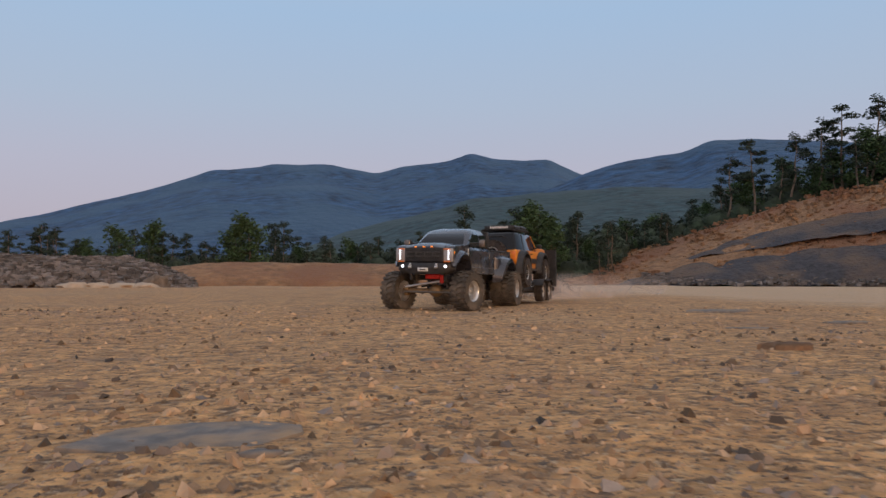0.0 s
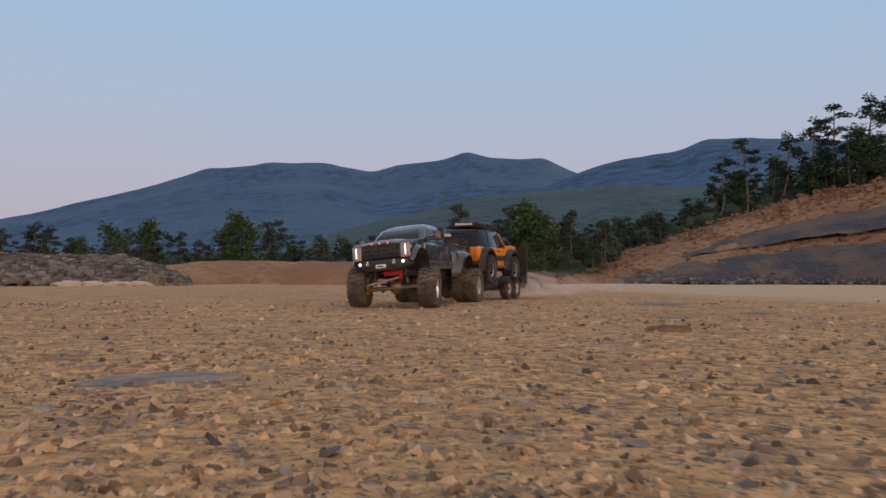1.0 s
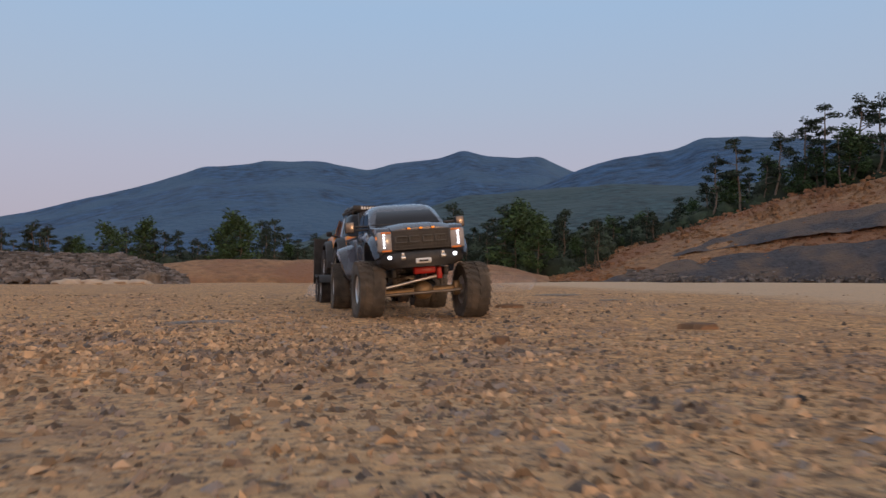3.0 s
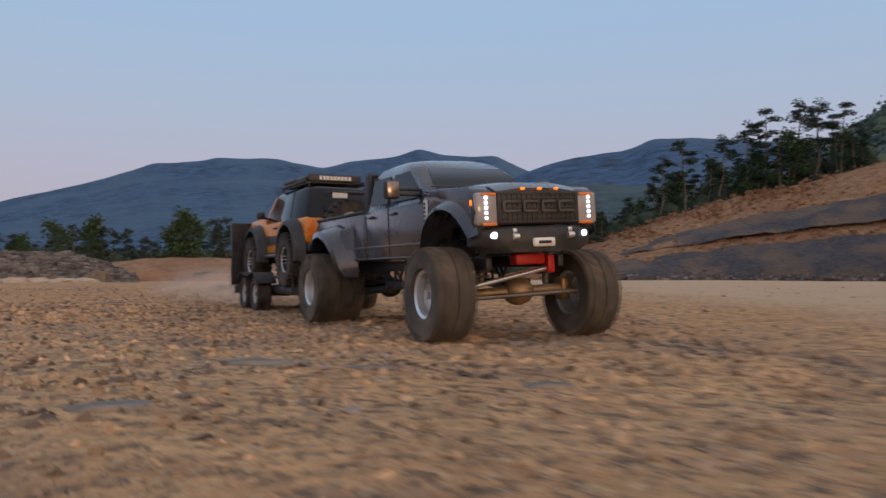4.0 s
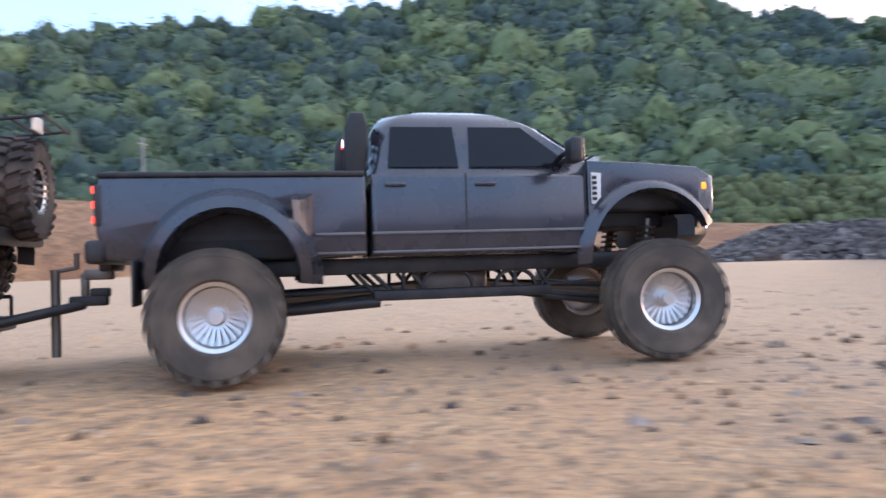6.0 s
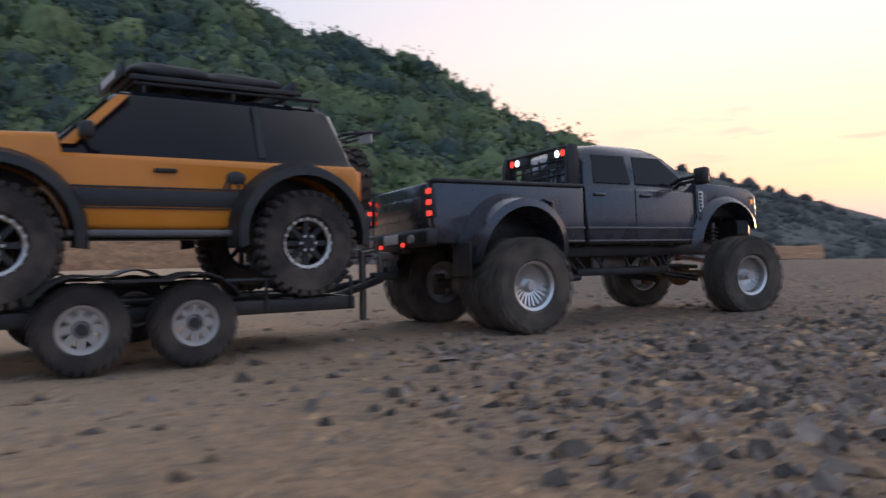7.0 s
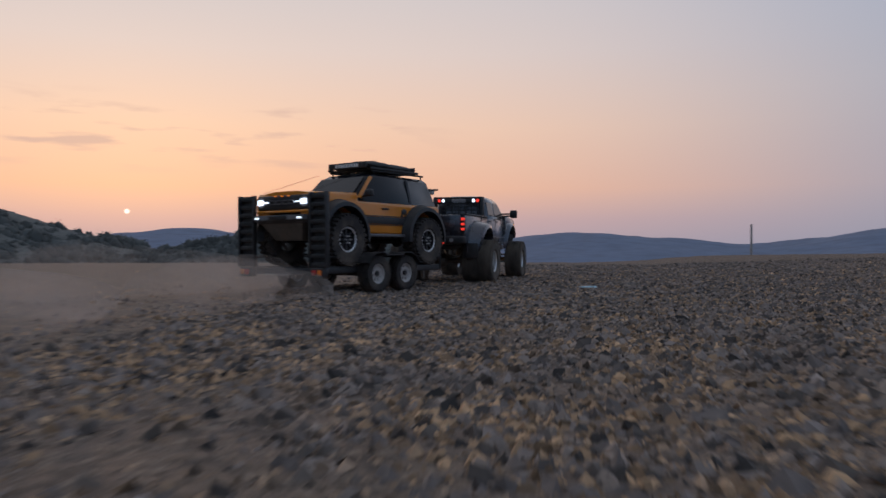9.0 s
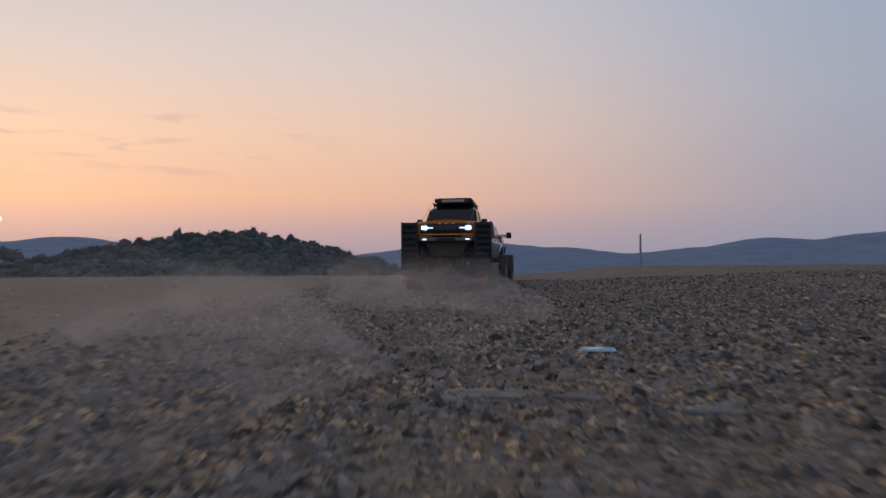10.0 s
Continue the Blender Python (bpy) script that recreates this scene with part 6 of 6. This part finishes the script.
DUST = [(0.10, make_dust(1, 0.22, 0.20, 0.08)), (0.25, make_dust(2, 0.34, 0.27, 0.11)), (0.55, make_dust(4, 0.46, 0.34, 0.13)), (0.90, make_dust(5, 0.55, 0.42, 0.14)),
        (1.30, make_dust(6, 0.60, 0.55, 0.13))]
pickup, pickup_wheels = make_pickup()
trailer, trailer_wheels = make_trailer()
offroader = make_offroader()


# ---- the way of the things ----
def way(rows, t):
    """Smooth value between keyed rows (cubic, through every row)."""
    ts = [r[0] for r in rows]
    i = max(0, min(len(rows) - 2, int(np.searchsorted(ts, t, side="right")) - 1))

    def slope(k, c):
        if k == 0:
            return (rows[1][c] - rows[0][c]) / (ts[1] - ts[0])
        if k == len(rows) - 1:
            return (rows[-1][c] - rows[-2][c]) / (ts[-1] - ts[-2])
        h0, h1 = ts[k] - ts[k - 1], ts[k + 1] - ts[k]
        d0, d1 = (rows[k][c] - rows[k - 1][c]) / h0, (rows[k + 1][c] - rows[k][c]) / h1
        return (d0 * h1 + d1 * h0) / (h0 + h1)
    h = ts[i + 1] - ts[i]
    u = (t - ts[i]) / h
    out = []
    for c in range(1, len(rows[0])):
        p0, p1, m0, m1 = rows[i][c], rows[i + 1][c], slope(i, c) * h, slope(i + 1, c) * h
        out.append((2 * u ** 3 - 3 * u ** 2 + 1) * p0 + (u ** 3 - 2 * u ** 2 + u) * m0 + (-2 * u ** 3 + 3 * u ** 2) * p1 + (u ** 3 - u ** 2) * m1)
    return out


def heading(az):
    a = radians(az)
    return Vector((math.sin(a), math.cos(a), 0))


STEER = [(0.0, -14.0), (1.0, 8.0), (2.0, 16.0), (3.0, 4.0), (3.5, 0.0), (5.0, -3.0), (6.2, -8.0), (7.5, -8.0), (8.5, 0.0), (10.0, 0.0)]
HITCH = 0.1405


def motions():
    truck_rows, trailer_rows, car_rows, upright = [], [], [], []
    odo, odo2, last, axle, last_axle = [0.0], [0.0], None, None, None
    times = [k / FPS for k in range(301)]
    for t in times:
        x, y, az, taz, lean = way(TRUCK, t)
        d = heading(az)
        p = Vector((x, y, 0))
        h = p - d * HITCH
        td = heading(taz)
        axle = h - td * 0.365
        if last is not None:
            odo.append(odo[-1] + (p - last).dot(d))
            odo2.append(odo2[-1] + (axle - last_axle).dot(td))
        last, last_axle = p.copy(), axle.copy()
        bob = 0.0012 * math.sin(t * 17.0)
        z = float(ground_z(x, y)) * 0.5
        level = pose(x, y, z, 0, 0, 90 - az)
        truck_rows.append((t, level @ pose(0, 0, 0.09) @ pose(0, 0, -0.09, lean + 0.4 * math.sin(t * 7.0), 0.3 * math.sin(t * 9.0), 0)))
        upright.append(truck_rows[-1][1].inverted() @ level)
        base = pose(h.x, h.y, bob * 0.5, 0.4 * math.sin(t * 8.0 + 1), 0, 90 - taz)
        trailer_rows.append((t, base))
        car_rows.append((t, base @ pose(-0.334, 0, 0.064, 0, 0, 180)))
    for lag, ob in DUST:
        rows = []
        for k in range(101):
            t = k / 10
            tl = t - lag
            x, y, az, taz, _ = way(TRUCK, max(tl, 0.0))
            p = Vector((x, y, 0)) - heading(az) * HITCH - heading(taz) * (0.55 + 0.25 * lag + 0.4 * max(0.0, -tl))
            rows.append((t, pose(p.x, p.y, 0.0, 0, 0, 90 - taz)))
        walk(ob, rows)
    walk(pickup, truck_rows)
    walk(trailer, trailer_rows)
    walk(offroader, car_rows)
    for wheels, way_gone in ((pickup_wheels, odo), (trailer_wheels, odo2)):
        for ob, x, y, r, steered in wheels:
            rows = []
            for t, s, up in zip(times, way_gone, upright):
                turn = way(STEER, t)[0] if steered else 0.0
                m = pose(x, y, r, 0, math.degrees(s / max(r, 0.054)), turn)
                rows.append((t, up @ m if wheels is pickup_wheels else m))
            walk(ob, rows)


motions()
